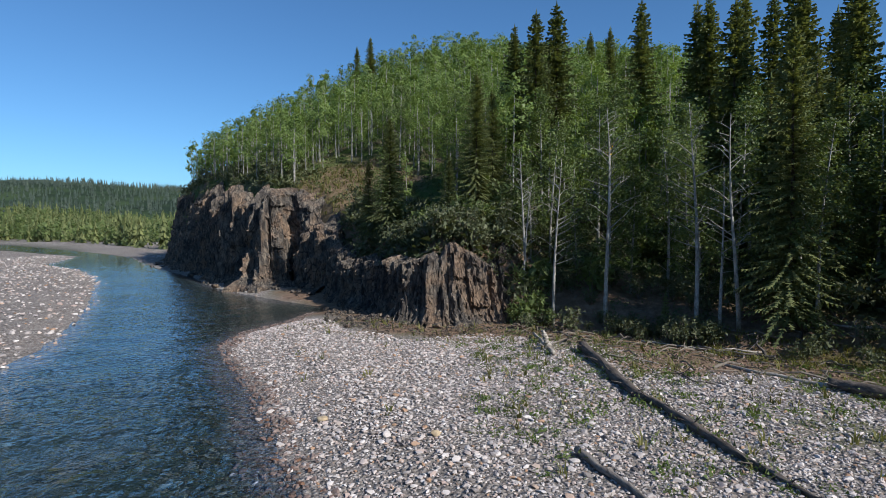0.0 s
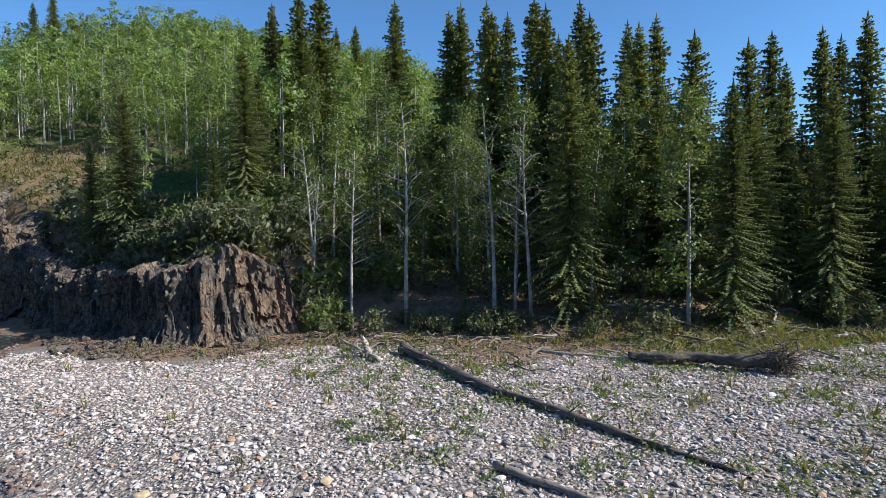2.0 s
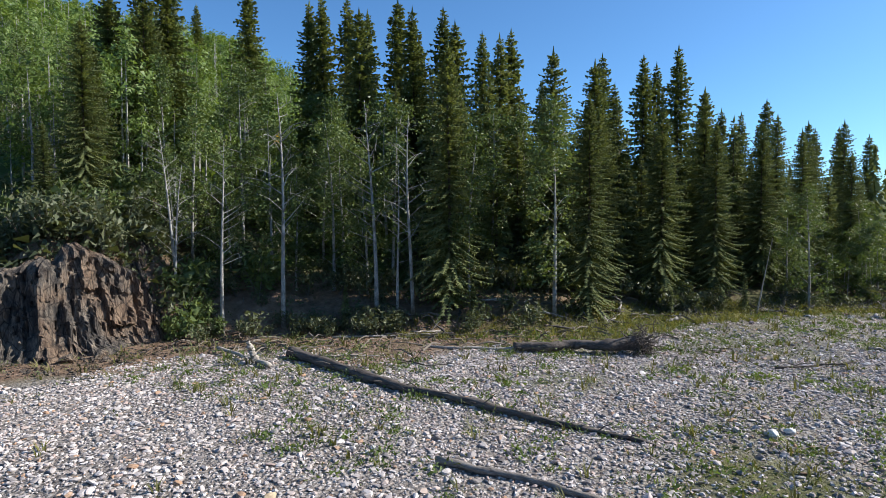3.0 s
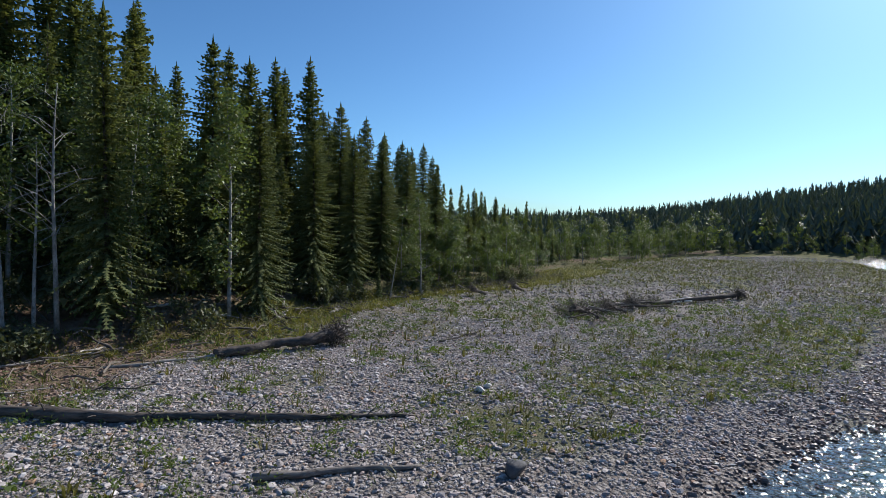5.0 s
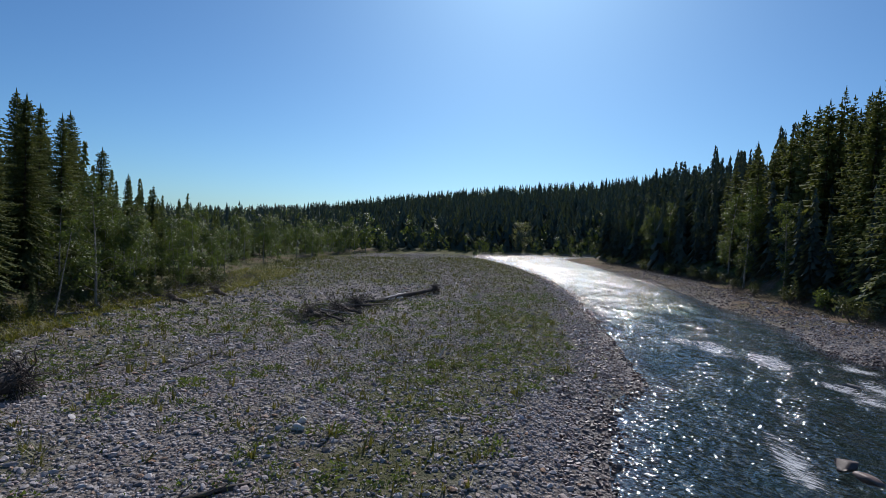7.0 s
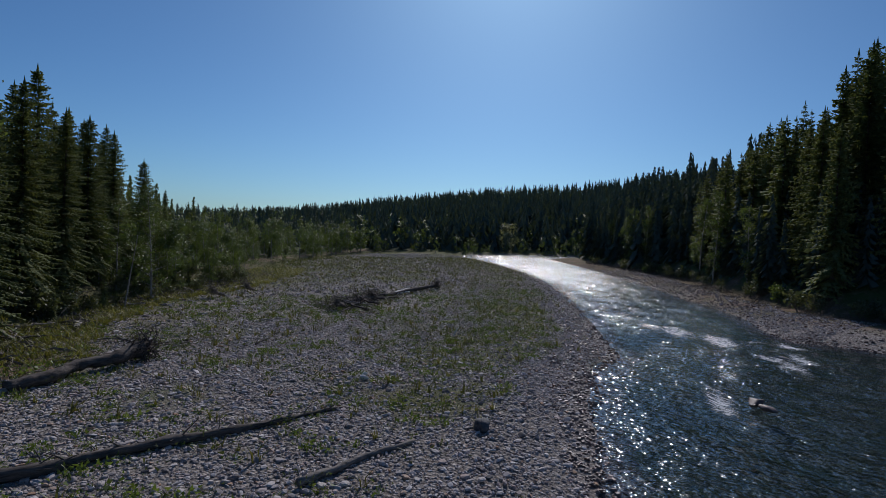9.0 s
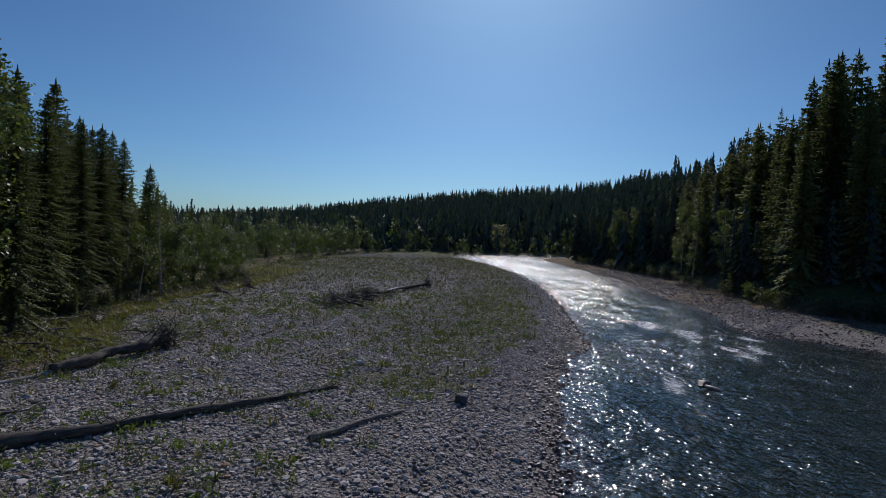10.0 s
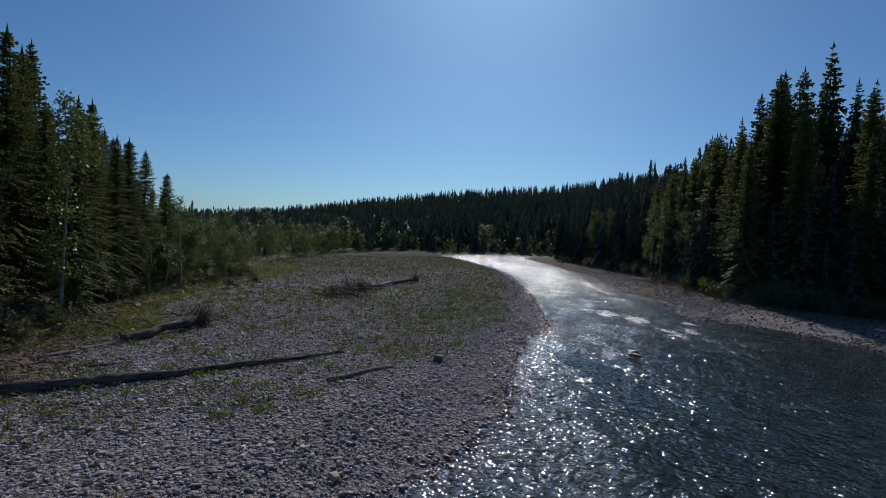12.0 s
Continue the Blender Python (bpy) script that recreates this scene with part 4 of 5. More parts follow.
SILVER = tree_proto("willow", *poplar_arrays(141, 10.0, 4.2, 110, 16, 0.5, 0.05, 16, shape=0.35, cheap=True), MAT_ASPEN_BARK, MAT_SILVER)
plant_tree("willow_tree", SILVER, 101.0, -86.0, 0.68, "rounded silver-leaved willow on the bank of the far bend", "willow", "")

# aspens that cover the hill
SIZES = ((1.35, 0.2), (1.1, 0.3), (1.55, 0.15))
near_protos = [poplar_arrays(201 + i, 8.0, w, 46, 15, 0.185, s, 12, 0.2, cheap=True)[1] for i, (w, s) in enumerate(SIZES)]
hill_protos = [poplar_arrays(201 + i, 8.0, w, 32, 9, 0.27, s, 12, 0.2, cheap=True)[1] for i, (w, s) in enumerate(SIZES)]

hill_wood = [tube([(0, 0, -0.3), (0.08, 0.03, 3.2), (0.0, 0.1, 7.2)], [0.085, 0.06, 0.015], 4, False)]


def hill_test(x, y):
    d, rise = north_side(x, y)
    rd = to_line(x, y, RIDGE)[0]
    return (d > np.where(rise > 2, 3.0, 7.0)) & (np.where(rd > 0, rd, 0) < 5) & (np.hypot((x + 5.5) / 5.5, (y - 51.5) / 6.2) > 1) & (np.abs(to_line(x, y, [(-6, 52), (2, 45)])[0]) > 4.2) & (x + 0.45 * y < 90) & ~((x > 14) & (d < 13)) & (fbm(x, y, 9.0, 3) + 0.02 * d > -0.45) & (np.hypot(x - 3.9, y - 33.6) > 3.2) & (np.hypot(x + 1.5, y - 38.3) > 3.2)


x, y = scatter(9000, (-50, 66, 28, 125), hill_test, 41, 1.45)
sc = np.random.default_rng(3).uniform(0.5, 1.0, len(x)) * np.where(x < -8, 0.9, 1.0)
k = np.hypot(x, y - 5) < 58
stand("hillside_woods", hill_protos, x[~k], y[~k], sc[~k], "dense green aspen woods covering the hillside", "woods", MAT_ASPEN, 42)
stand("lower_woods", near_protos, x[k], y[k], sc[k], "dense green aspen woods on the lower slope", "woods", MAT_ASPEN, 43)
stand("hillside_trunks", hill_wood, x, y, sc, "thin pale aspen trunks on the hillside", "tree trunks", MAT_ASPEN_BARK, 42)

# far woods
far_spruce = []
for i in range(3):
    rr = np.random.default_rng(301 + i)
    V, T, n = [], [], 0
    for k in range(11):
        f = k / 11
        for j in range(4):
            a = rr.random() * 6.283
            L = (2.1 * (1 - f) ** 0.75 + 0.10) * (0.6 + 0.6 * rr.random())
            z = 1.0 + 10.8 * f
            c, s = math.cos(a), math.sin(a)
            V += [(0, 0, z + 1.3), (c * L - s * 0.45 * L, s * L + c * 0.45 * L, z - 0.9 * L), (c * L + s * 0.45 * L, s * L - c * 0.45 * L, z - 0.7 * L)]
            T.append((n, n + 1, n + 2))
            n += 3
    far_spruce.append((np.array(V), np.array(T)))


bank_spruce = []
for i in range(4):
    rr = np.random.default_rng(331 + i)
    V, T, n = [], [], 0
    for k in range(30):
        f = k / 30
        for j in range(6):
            a = rr.random() * 6.283
            L = (2.0 * (1 - f) ** 0.75 + 0.10) * (0.45 + 0.65 * rr.random())
            z = 0.5 + 11.6 * f + 0.3 * rr.random()
            c, q, w = math.cos(a), math.sin(a), 0.16 + 0.10 * L
            V += [(c * 0.1, q * 0.1, z + 0.35), (c * L - q * w, q * L + c * w, z - 0.42 * L), (c * L * 0.8 + q * w, q * L * 0.8 - c * w, z - 0.55 * L)]
            T.append((n, n + 1, n + 2))
            n += 3
    bank_spruce.append((np.array(V), np.array(T)))


def far_test(x, y):
    d = north_side(x, y)[0]
    q = to_line(x, y, SOUTH_FOOT)[0]
    up, run = np.degrees(np.arctan2(x + 6, y - 15)), np.hypot(x + 6, y - 15)
    a = (d > 0.6) & (up > 96) & (up < 165) & (run > 112) & (run < 350)
    a = a | ((d > 12) & (x > 44) & (y < 40) & (run < 230) & ~((x < 82) & (y > -30) & (d < 34)))
    return a | ((q > 11) & (y < -20) & (run < 190)) | ((q > 0.4) & (x > 40) & (y < -50))


x, y = scatter(42000, (-70, 330, -330, 60), far_test, 51, 3.3)
far = np.hypot(x + 6, y - 15)
sc = (0.38 + 0.62 * np.random.default_rng(8).random(len(x)) ** 1.2) * np.where(far > 240, 0.85, 1.0) * np.where(far < 125, 0.8, 1.0)
sc = sc * np.interp(np.degrees(np.arctan2(x + 6, y - 15)), [100, 112, 122], [0.62, 0.72, 1.0])
stand("far_woods", far_spruce, x, y, sc, "spruce forest on the far slopes, dark and blue with haze", "woods", MAT_HAZED_NEEDLES, 52)
x, y = scatter(900, (38, 92, -32, 40), lambda x, y: (lambda d: (d > 13) & (d < 36))(north_side(x, y)[0]) & (x < 84), 33, 3.4)
r = np.random.default_rng(34)
stand("back_woods", bank_spruce, x, y, r.uniform(0.5, 0.85, len(x)) * (1 - 0.25 * smooth(45, 75, x)), "dark spruces deep in the woods behind the bar", "woods", MAT_NEEDLES, 35)
x, y = scatter(4000, (-60, 82, -100, -24), lambda x, y: (lambda d: (d > 0.5) & (d < 15))(to_line(x, y, SOUTH_FOOT)[0]), 36, 2.3)
stand("bank_woods", bank_spruce, np.concatenate([x, BANK_X]), np.concatenate([y, BANK_Y]), np.concatenate([r.uniform(0.35, 0.8, len(x)), r.uniform(0.7, 1.0, len(BANK_X))]), "dense dark spruces on the far bank", "woods", MAT_HAZED_NEEDLES, 37)
x, y = scatter(5000, (60, 300, -300, -20), lambda x, y: (lambda d: (d > 0.4) & (x > 84) & ((d < 30) | (fbm(x, y, 45.0, 2) > 0.15)) & (d < 170))(north_side(x, y)[0]), 58, 5.0)
k = np.random.default_rng(6).random(len(x)) < 0.4
stand("far_poplars", [poplar_arrays(241 + i, 7.0, 2.0, 22, 9, 0.42, 0.04, 8, shape=0.4, cheap=True)[1] for i in range(2)], x[k], y[k], np.random.default_rng(6).uniform(0.5, 1.0, int(k.sum())),
      "dull green poplars among the far spruces", "woods", MAT_POPLAR, 59)
x, y = scatter(13000, (-330, -30, 80, 400), lambda x, y: (np.abs(to_line(x, y, RIVER + RIVER[:1])[0]) > 14) & ~inside(x, y, RIVER) & (np.hypot(x, y) > 118) & (x < -0.36 * y) & (x > -1.05 * y) & ((fbm(x, y, 40, 3) > -0.25) | (np.hypot(x, y) < 160)), 53, 3.0)
k = np.random.default_rng(2).random(len(x))
near = (k < 0.72) & (np.hypot(x, y) < 185)
far = (k < 0.72) & ~near
stand("valley_poplars", [poplar_arrays(231 + i, 7.0, 2.6, 24, 9, 0.46, 0.04, 8, shape=0.4, cheap=True)[1] for i in range(3)], x[near], y[near], np.random.default_rng(8).uniform(0.5, 1.15, int(near.sum())),
      "bright green poplar woods in the valley", "woods", MAT_POPLAR, 54)
stand("valley_woods", [poplar_arrays(235 + i, 7.0, 2.6, 10, 5, 0.8, 0.06, 5, shape=0.4, cheap=True)[1] for i in range(2)], x[far], y[far], np.random.default_rng(8).uniform(0.5, 1.15, int(far.sum())),
      "green woods farther down the valley", "woods", MAT_POPLAR, 56)
stand("valley_spruces", far_spruce, x[k >= 0.72], y[k >= 0.72], np.random.default_rng(9).uniform(0.5, 0.9, int((k >= 0.72).sum())) * np.where(np.hypot(x, y)[k >= 0.72] < 150, 1.25, 1.0), "dark spruces scattered in the valley woods", "woods", MAT_NEEDLES, 55)

x, y = scatter(9000, (-760, -60, 200, 900), lambda x, y: (np.hypot(x, y) > 480) & (np.hypot(x, y) < 1000) & (x < -0.30 * y) & (x > -0.95 * y) & (fbm(x, y, 90, 3) > -0.4), 111, 7.5)
stand("distant_woods", far_spruce, x, y, np.random.default_rng(12).uniform(0.35, 0.7, len(x)), "dark conifer forest on the distant hills", "woods", MAT_HAZED_NEEDLES, 112)

# ---- stones ----


def stone_arrays(seed, level):
    """A water-worn cobble of radius about 1, flattened."""
    r = np.random.default_rng(seed)
    if level == 0:
        n = 4 + seed % 2
        ang = (np.arange(n) + r.uniform(-0.3, 0.3, n)) * 2 * math.pi / n
        rad = r.uniform(0.75, 1.15, n)
        low = np.stack([np.cos(ang) * rad, np.sin(ang) * rad * 0.78, r.uniform(-0.25, 0.05, n)], 1)
        top = np.stack([np.cos(ang + 0.2) * rad * 0.66, np.sin(ang + 0.2) * rad * 0.52, r.uniform(0.28, 0.52, n)], 1)
        t = [(n, n + i, n + i + 1) for i in range(1, n - 1)]
        for i in range(n):
            j = (i + 1) % n
            t += [(i, j, i + n), (j, j + n, i + n)]
        return np.concatenate([low, top]), np.array(t)
    bm = bmesh.new()
    bmesh.ops.create_icosphere(bm, subdivisions=level, radius=1.0)
    ax = r.normal(size=(7, 3))
    ax /= np.linalg.norm(ax, axis=1)[:, None]
    v = np.array([q.co for q in bm.verts])
    cut = r.uniform(0.38, 0.75, 7)
    for a, c in zip(ax, cut):
        d = v @ a
        v = v - np.maximum(d - c, 0)[:, None] * a * 0.97
    v *= np.array([1.0, 0.76, 0.5])
    t = np.array([[w.index for w in f.verts] for f in bm.faces])
    bm.free()
    return v, t


def on_gravel(x, y):
    d = north_side(x, y)[0]
    s = to_line(x, y, SOUTH_FOOT)[0]
    w = np.abs(to_line(x, y, RIVER + RIVER[:1])[0])
    thin = TABLE[np.floor(x * 37).astype(int) % 256, np.floor(y * 41).astype(int) % 256] > np.maximum(0.55 * turf_amount(x, y), 0.85 * earth_bank(x, y))
    return thin & (d < np.where(x < 18, -3.4, -1.2) + 0.9 * fbm(x, y, 2.5)) & (s < -2.0 + fbm(x, y, 3.0)) & (~inside(x, y, RIVER) | (w < 0.9))


def from_water(x, y):
    return np.abs(to_line(x, y, RIVER + RIVER[:1])[0]) + 0.25 * fbm(x, y, 1.2, 2)


def stones(name, count, box, lo, hi, seed, level, label, extra=None, mat=None, bed=None):
    r = np.random.default_rng(seed)
    bed = bed or on_gravel
    x, y = scatter(count, box, (lambda x, y: bed(x, y) & extra(x, y)) if extra else bed, seed)
    n = len(x)
    size = lo * (hi / lo) ** (r.random(n) ** 2.0)
    z = height(x, y) + size * 0.2
    pieces = []
    which = r.integers(0, 9, n)
    for i in range(9):
        k = which == i
        v, t = stone_arrays(seed + i, level)
        sc = size[k][:, None] * np.stack([r.uniform(0.8, 1.2, k.sum()), r.uniform(0.75, 1.15, k.sum()), r.uniform(0.6, 1.25, k.sum())], 1)
        pieces.append(spread(v, t, np.stack([x[k], y[k], z[k]], 1), r.random(k.sum()) * 6.283, sc, r.normal(size=k.sum()) * 0.32)[:2])
    v, t = join(pieces)
    return tagged(put(name, tri_mesh(name, v, t, mat or MAT_STONE, False)), label, "gravel", kind="stuff")


stones("cobbles", 40000, (-9, 24, -8, 33), 0.042, 0.125, 71, 1, "pale grey and white river cobbles", lambda x, y: ~inside(x, y, RIVER) & (from_water(x, y) > 0.6 + 0.6 * smooth(6, -2, y)))
stones("pebbles", 86000, (-9, 22, -6, 32), 0.028, 0.075, 76, 0, "small pale stones between the cobbles", lambda x, y: ~inside(x, y, RIVER) & (from_water(x, y) > 0.6 + 0.6 * smooth(6, -2, y)))
stones("wet_cobbles", 90000, (-10, 24, -20, 41), 0.05, 0.12, 78, 0, "dark wet cobbles along the waterline", lambda x, y: from_water(x, y) < 0.8 + 1.3 * smooth(6, -2, y), MAT_DARK_RIVER_STONE)
stones("far_cobbles", 46000, (9, 86, -60, 14), 0.07, 0.16, 72, 0, "grey river cobbles of the upstream bar", lambda x, y: ((x > 24) | (y < -8)) & (from_water(x, y) > 0.6))
stones("shore_pebbles", 34000, (6, 34, -30, 6), 0.045, 0.10, 79, 0, "dull grey-brown stones along the shore of the bar", lambda x, y: ~inside(x, y, RIVER) & (from_water(x, y) > 0.5) & (from_water(x, y) < 9), MAT_STONE)
# Far-bank cobbles all take the darker stone, up to the bank foot.
stones("south_cobbles", 22000, (-6, 62, -72, -17), 0.06, 0.16, 77, 0, "grey river cobbles below the far bank", None, MAT_DARK_RIVER_STONE)
stones("bank_cobbles", 13000, (-66, -12, 8, 104), 0.08, 0.2, 73, 0, "pale river cobbles on the far bars", None)
stones("large_cobbles", 1500, (-8, 22, -6, 31), 0.09, 0.14, 74, 2, "larger river cobbles on the bar", lambda x, y: from_water(x, y) > 0.8)

COBBLES = [tri_mesh("cobble", *stone_arrays(90 + i, 2), MAT_STONE) for i in range(6)]
x, y = scatter(1200, (-4, 12, 3, 20), on_gravel, 75, 0.6)
for i in range(min(280, len(x))):
    s = random.uniform(0.075, 0.14)
    c = put("cobble", COBBLES[i % 6], ground)
    c.matrix_basis = pose(x[i], y[i], ground_at(x[i], y[i]) + 0.02, random.uniform(-12, 12), random.uniform(-12, 12), random.random() * 360) @ Matrix.Diagonal((s, s, s * 1.1, 1))


def boulder(x, y, size, label, seed, mat=None, sink=0.3, squash=1.0):
    v, t = stone_arrays(seed, 2 if size < 0.36 and mat is MAT_ROCK else 3)
    v = v * (1 + (0.30 if mat is MAT_ROCK else 0.10) * fbm(v[:, 0] * 3 + seed, v[:, 1] * 3 + v[:, 2] * 2, 1.0, 3))[:, None] * size * np.array([1, 1, 1.35 * squash])
    ob = put("boulder", tri_mesh("boulder", v, t, mat or MAT_STONE, mat is not MAT_ROCK))
    ob.matrix_basis = pose(x, y, ground_at(x, y) + size * sink, 0, 0, seed * 37)
    return tagged(ob, label, "boulder")


def plain_stone(name, a, b):
    m, nt, bsdf = blank(name)
    g = grain(nt, 9, 6, 0.7)
    nt.links.new(ramp(nt, g, [(0.3, a), (0.7, b)]), bsdf.inputs["Base Color"])
    bsdf.inputs["Roughness"].default_value = 0.8
    bumped(nt, bsdf, g, 0.5, 0.02)
    return m


MAT_DARK_STONE = plain_stone("dark_stone", (0.045, 0.045, 0.05), (0.11, 0.11, 0.115))
MAT_TAN_STONE = plain_stone("tan_stone", (0.30, 0.22, 0.13), (0.50, 0.40, 0.27))
MAT_WHITE_STONE = plain_stone("white_stone", (0.48, 0.47, 0.45), (0.70, 0.69, 0.67))
boulder(4.5, 7.1, 0.30, "dark grey boulder among pale cobbles", 3, MAT_DARK_STONE)
boulder(-2.1, 15.2, 0.17, "tan boulder on the cobble bar", 4, MAT_TAN_STONE)
boulder(0.9, 13.4, 0.15, "rust-coloured boulder on the cobble bar", 5, MAT_TAN_STONE)
boulder(9.9, 7.4, 0.17, "white boulder on the cobble bar", 6, MAT_WHITE_STONE)
boulder(10.3, 7.2, 0.14, "white boulder beside another on the bar", 7, MAT_WHITE_STONE)
boulder(2.3, -3.0, 0.46, "brown rock breaking the white water", 8, MAT_DARK_RIVER_STONE, 2.2, 0.6)
boulder(1.7, -2.4, 0.34, "brown rock beside another in the river", 9, MAT_DARK_RIVER_STONE, 3.05, 0.5)
boulder(5.6, -13.4, 0.5, "wet rock at the edge of the riffle", 10, MAT_DARK_STONE, 0.8)
r = np.random.default_rng(12)
for i in range(70):
    f = r.random()
    px, py = np.interp(f, np.linspace(0, 1, 8), [-38, -32.5, -23.5, -18, -11.8, -6.8, -1.8, 2.5]), np.interp(f, np.linspace(0, 1, 8), [86, 75.8, 62.6, 53.4, 48.0, 42.4, 31, 27.8])
    boulder(px + r.normal() * 0.7, py + r.normal() * 0.7, 0.10 + 0.32 * r.random() ** 2, "broken brown rock fallen from the cliff", 20 + i % 9, MAT_ROCK, 0.25)
for i in range(26):
    boulder(-3.6 + 2.6 * r.random() + 0.4 * r.normal(), 30.2 + 0.9 * r.normal(), 0.10 + 0.22 * r.random(), "jagged rock below the outcrop", 20 + i % 9, MAT_ROCK, 0.25)

MAT_CLOD = plain_stone("reddish_earth", (0.11, 0.068, 0.050), (0.30, 0.205, 0.155))
stones("talus", 6000, (-5, 8.5, 25, 37), 0.05, 0.16, 171, 1, "brown rock rubble below the outcrop", None, MAT_ROCK,
       lambda x, y: (lambda d, q: (d > -3.0 + fbm(x, y, 1.5)) & (d < 0.3) & (q > 0.65))(*north_side(x, y)) & ~inside(x, y, RIVER))
stones("earth_clods", 5000, (7, 18, 15, 27), 0.03, 0.10, 172, 0, "clods of reddish earth along the bank", None, MAT_CLOD,
       lambda x, y: ((north_side(x, y)[0] > -2.6 + fbm(x, y, 1.5)) & (north_side(x, y)[0] < 0.6)) | (earth_bank(x, y) > 0.3))

# ---- driftwood ----


def log_tube(p0, p1, r0, r1, seed, sag=0.0, kink=0.15, n=18, sides=11, via=None):
    """A weathered trunk from p0 to p1 as arrays along its own way."""
    r = np.random.default_rng(seed)
    p0, p1 = np.array(p0, float), np.array(p1, float)
    f = np.linspace(0, 1, n)
    d = (p1 - p0) / np.linalg.norm(p1 - p0)
    side = np.array([-d[1], d[0], 0])
    if via is not None:
        way = np.array([p0, via[0], p1], float)
        cut = np.linalg.norm(way[1] - way[0]) / (np.linalg.norm(way[1] - way[0]) + np.linalg.norm(way[2] - way[1]))
    off = kink * fbm(f * 4.0 + seed, f * 0 + seed, 1.0, 4) * np.sin(f * math.pi) ** 0.7
    pts = p0 + (p1 - p0) * f[:, None] + side * off[:, None]
    if via is not None:
        pts = np.stack([np.interp(f, [0, cut, 1], way[:, k]) for k in range(3)], 1) + side * off[:, None]
    pts[:, 2] += sag * np.sin(f * math.pi)
    rad = (r0 + (r1 - r0) * f if via is None else np.interp(f, [0, cut, 1], [r0, via[1], r1])) * (1 + 0.24 * fbm(f * 12, f * 0 + seed * 2, 1.0, 3))
    v, t = tube(pts, rad, sides)
    v = v + 0.11 * rad.mean() * r.normal(size=v.shape)
    return pts, (v, t)


def roots_arrays(base, away, spreadr, count, seed, thick=0.05):
    """Crooked, forking roots round the butt of a trunk."""
    r = np.random.default_rng(seed)
    away = np.array(away, float)
    out = []

    def crooked(p, d, L, th, n=7):
        pts = [p]
        for k in range(n - 1):
            d = d + r.normal(size=3) * 0.38
            d[2] -= 0.05
            d /= np.linalg.norm(d)
            pts.append(pts[-1] + d * L / (n - 1))
        pts = np.array(pts)
        pts[:, 2] = np.maximum(pts[:, 2], 0.03)
        return pts, tube(pts, np.linspace(th, 0.12 * th + 0.003, n), 4, False)

    for i in range(count):
        d = away * (0.1 + 0.8 * r.random()) + r.normal(size=3) * np.array([0.8, 0.8, 0.6])
        d /= np.linalg.norm(d)
        pts, main = crooked(np.array(base) + r.normal(size=3) * thick * 1.5, d, spreadr * (0.35 + 0.75 * r.random() ** 1.5), thick * (0.2 + 0.8 * r.random() ** 3))
        pieces = [main]
        for j in range(3):
            k = int(r.integers(2, 6))
            pieces.append(crooked(pts[k], r.normal(size=3) + d * 0.6, spreadr * (0.2 + 0.3 * r.random()), thick * 0.18 + 0.004, 5)[1])
        out.append(join(pieces))
    return out


def drift_log(kind, p0, p1, r0, r1, label, seed, mat=None, roots=0, stubs=0, kink=0.15, spread_r=0.9, rest=True, via=None):
    mat = mat or MAT_LOG
    e = new(kind, None)
    base = np.array([(p0[0] + p1[0]) / 2, (p0[1] + p1[1]) / 2, 0.0])
    e.matrix_basis = pose(*base)
    q0, q1 = np.array(p0, float), np.array(p1, float)
    if rest:
        q0[2] += ground_at(q0[0], q0[1]) + r0 * 0.75
        q1[2] += ground_at(q1[0], q1[1]) + r1 * 0.75
    pts, arr = log_tube(q0 - base, q1 - base, r0, r1, seed, kink=kink, n=60 if via else 34 if r0 > 0.12 else 12, sides=11 if r0 > 0.12 else 7,
                        via=via and (np.array([via[0], via[1], ground_at(via[0], via[1]) + via[2] * 0.85]) - base, via[2]))
    tagged(e, label, "log" if r0 > 0.07 else "stick")
    put("trunk", tri_mesh("trunk", *arr, mat, True), e)
    d = (q0 - q1) / np.linalg.norm(q1 - q0)
    if roots:
        for arr in roots_arrays(pts[0], d, spread_r, roots, seed, r0 * 0.32):
            put("root", tri_mesh("root", *arr, mat, True), e)
    r = np.random.default_rng(seed)
    for i in range(stubs):
        k = int(r.integers(2, len(pts) - 2))
        v = r.normal(size=3)
        v[2] = abs(v[2]) * 0.6 + 0.1
        v = v / np.linalg.norm(v) * (0.25 + 0.5 * r.random())
        put("branch", tri_mesh("branch", *tube([pts[k], pts[k] + v * 0.5 + r.normal(size=3) * 0.04, pts[k] + v], [r1 * 0.35 + 0.01, 0.015, 0.006], 5, False), mat, True), e)
    return e


drift_log("fallen_log", (7.05, 22.2, 0.05), (7.75, 9.2, 0.0), 0.20, 0.035, "long dark weathered log lying on pale cobbles", 1, stubs=22, kink=0.22, via=(6.82, 16.3, 0.14))
drift_log("driftwood_log", (4.72, 9.0, 0.0), (3.92, 12.2, 0.04), 0.05, 0.085, "short grey driftwood log on the cobble bar", 3, MAT_GREY_LOG, kink=0.12)
drift_log("uprooted_log", (15.6, 12.9, 0.25), (13.0, 16.6, 0.05), 0.22, 0.15, "dark log with a tangled root wad on the gravel", 4, roots=70, stubs=2, kink=0.2, spread_r=1.0)
drift_log("driftwood_log", (13.2, 16.2, 0.0), (11.4, 19.6, 0.0), 0.09, 0.05, "grey driftwood log in yellow grass", 5, MAT_DRIFT)
drift_log("driftwood_log", (5.7, 21.4, 0.05), (5.7, 25.1, 0.15), 0.09, 0.05, "pale driftwood log leading to the outcrop", 6, MAT_DRIFT, stubs=2)
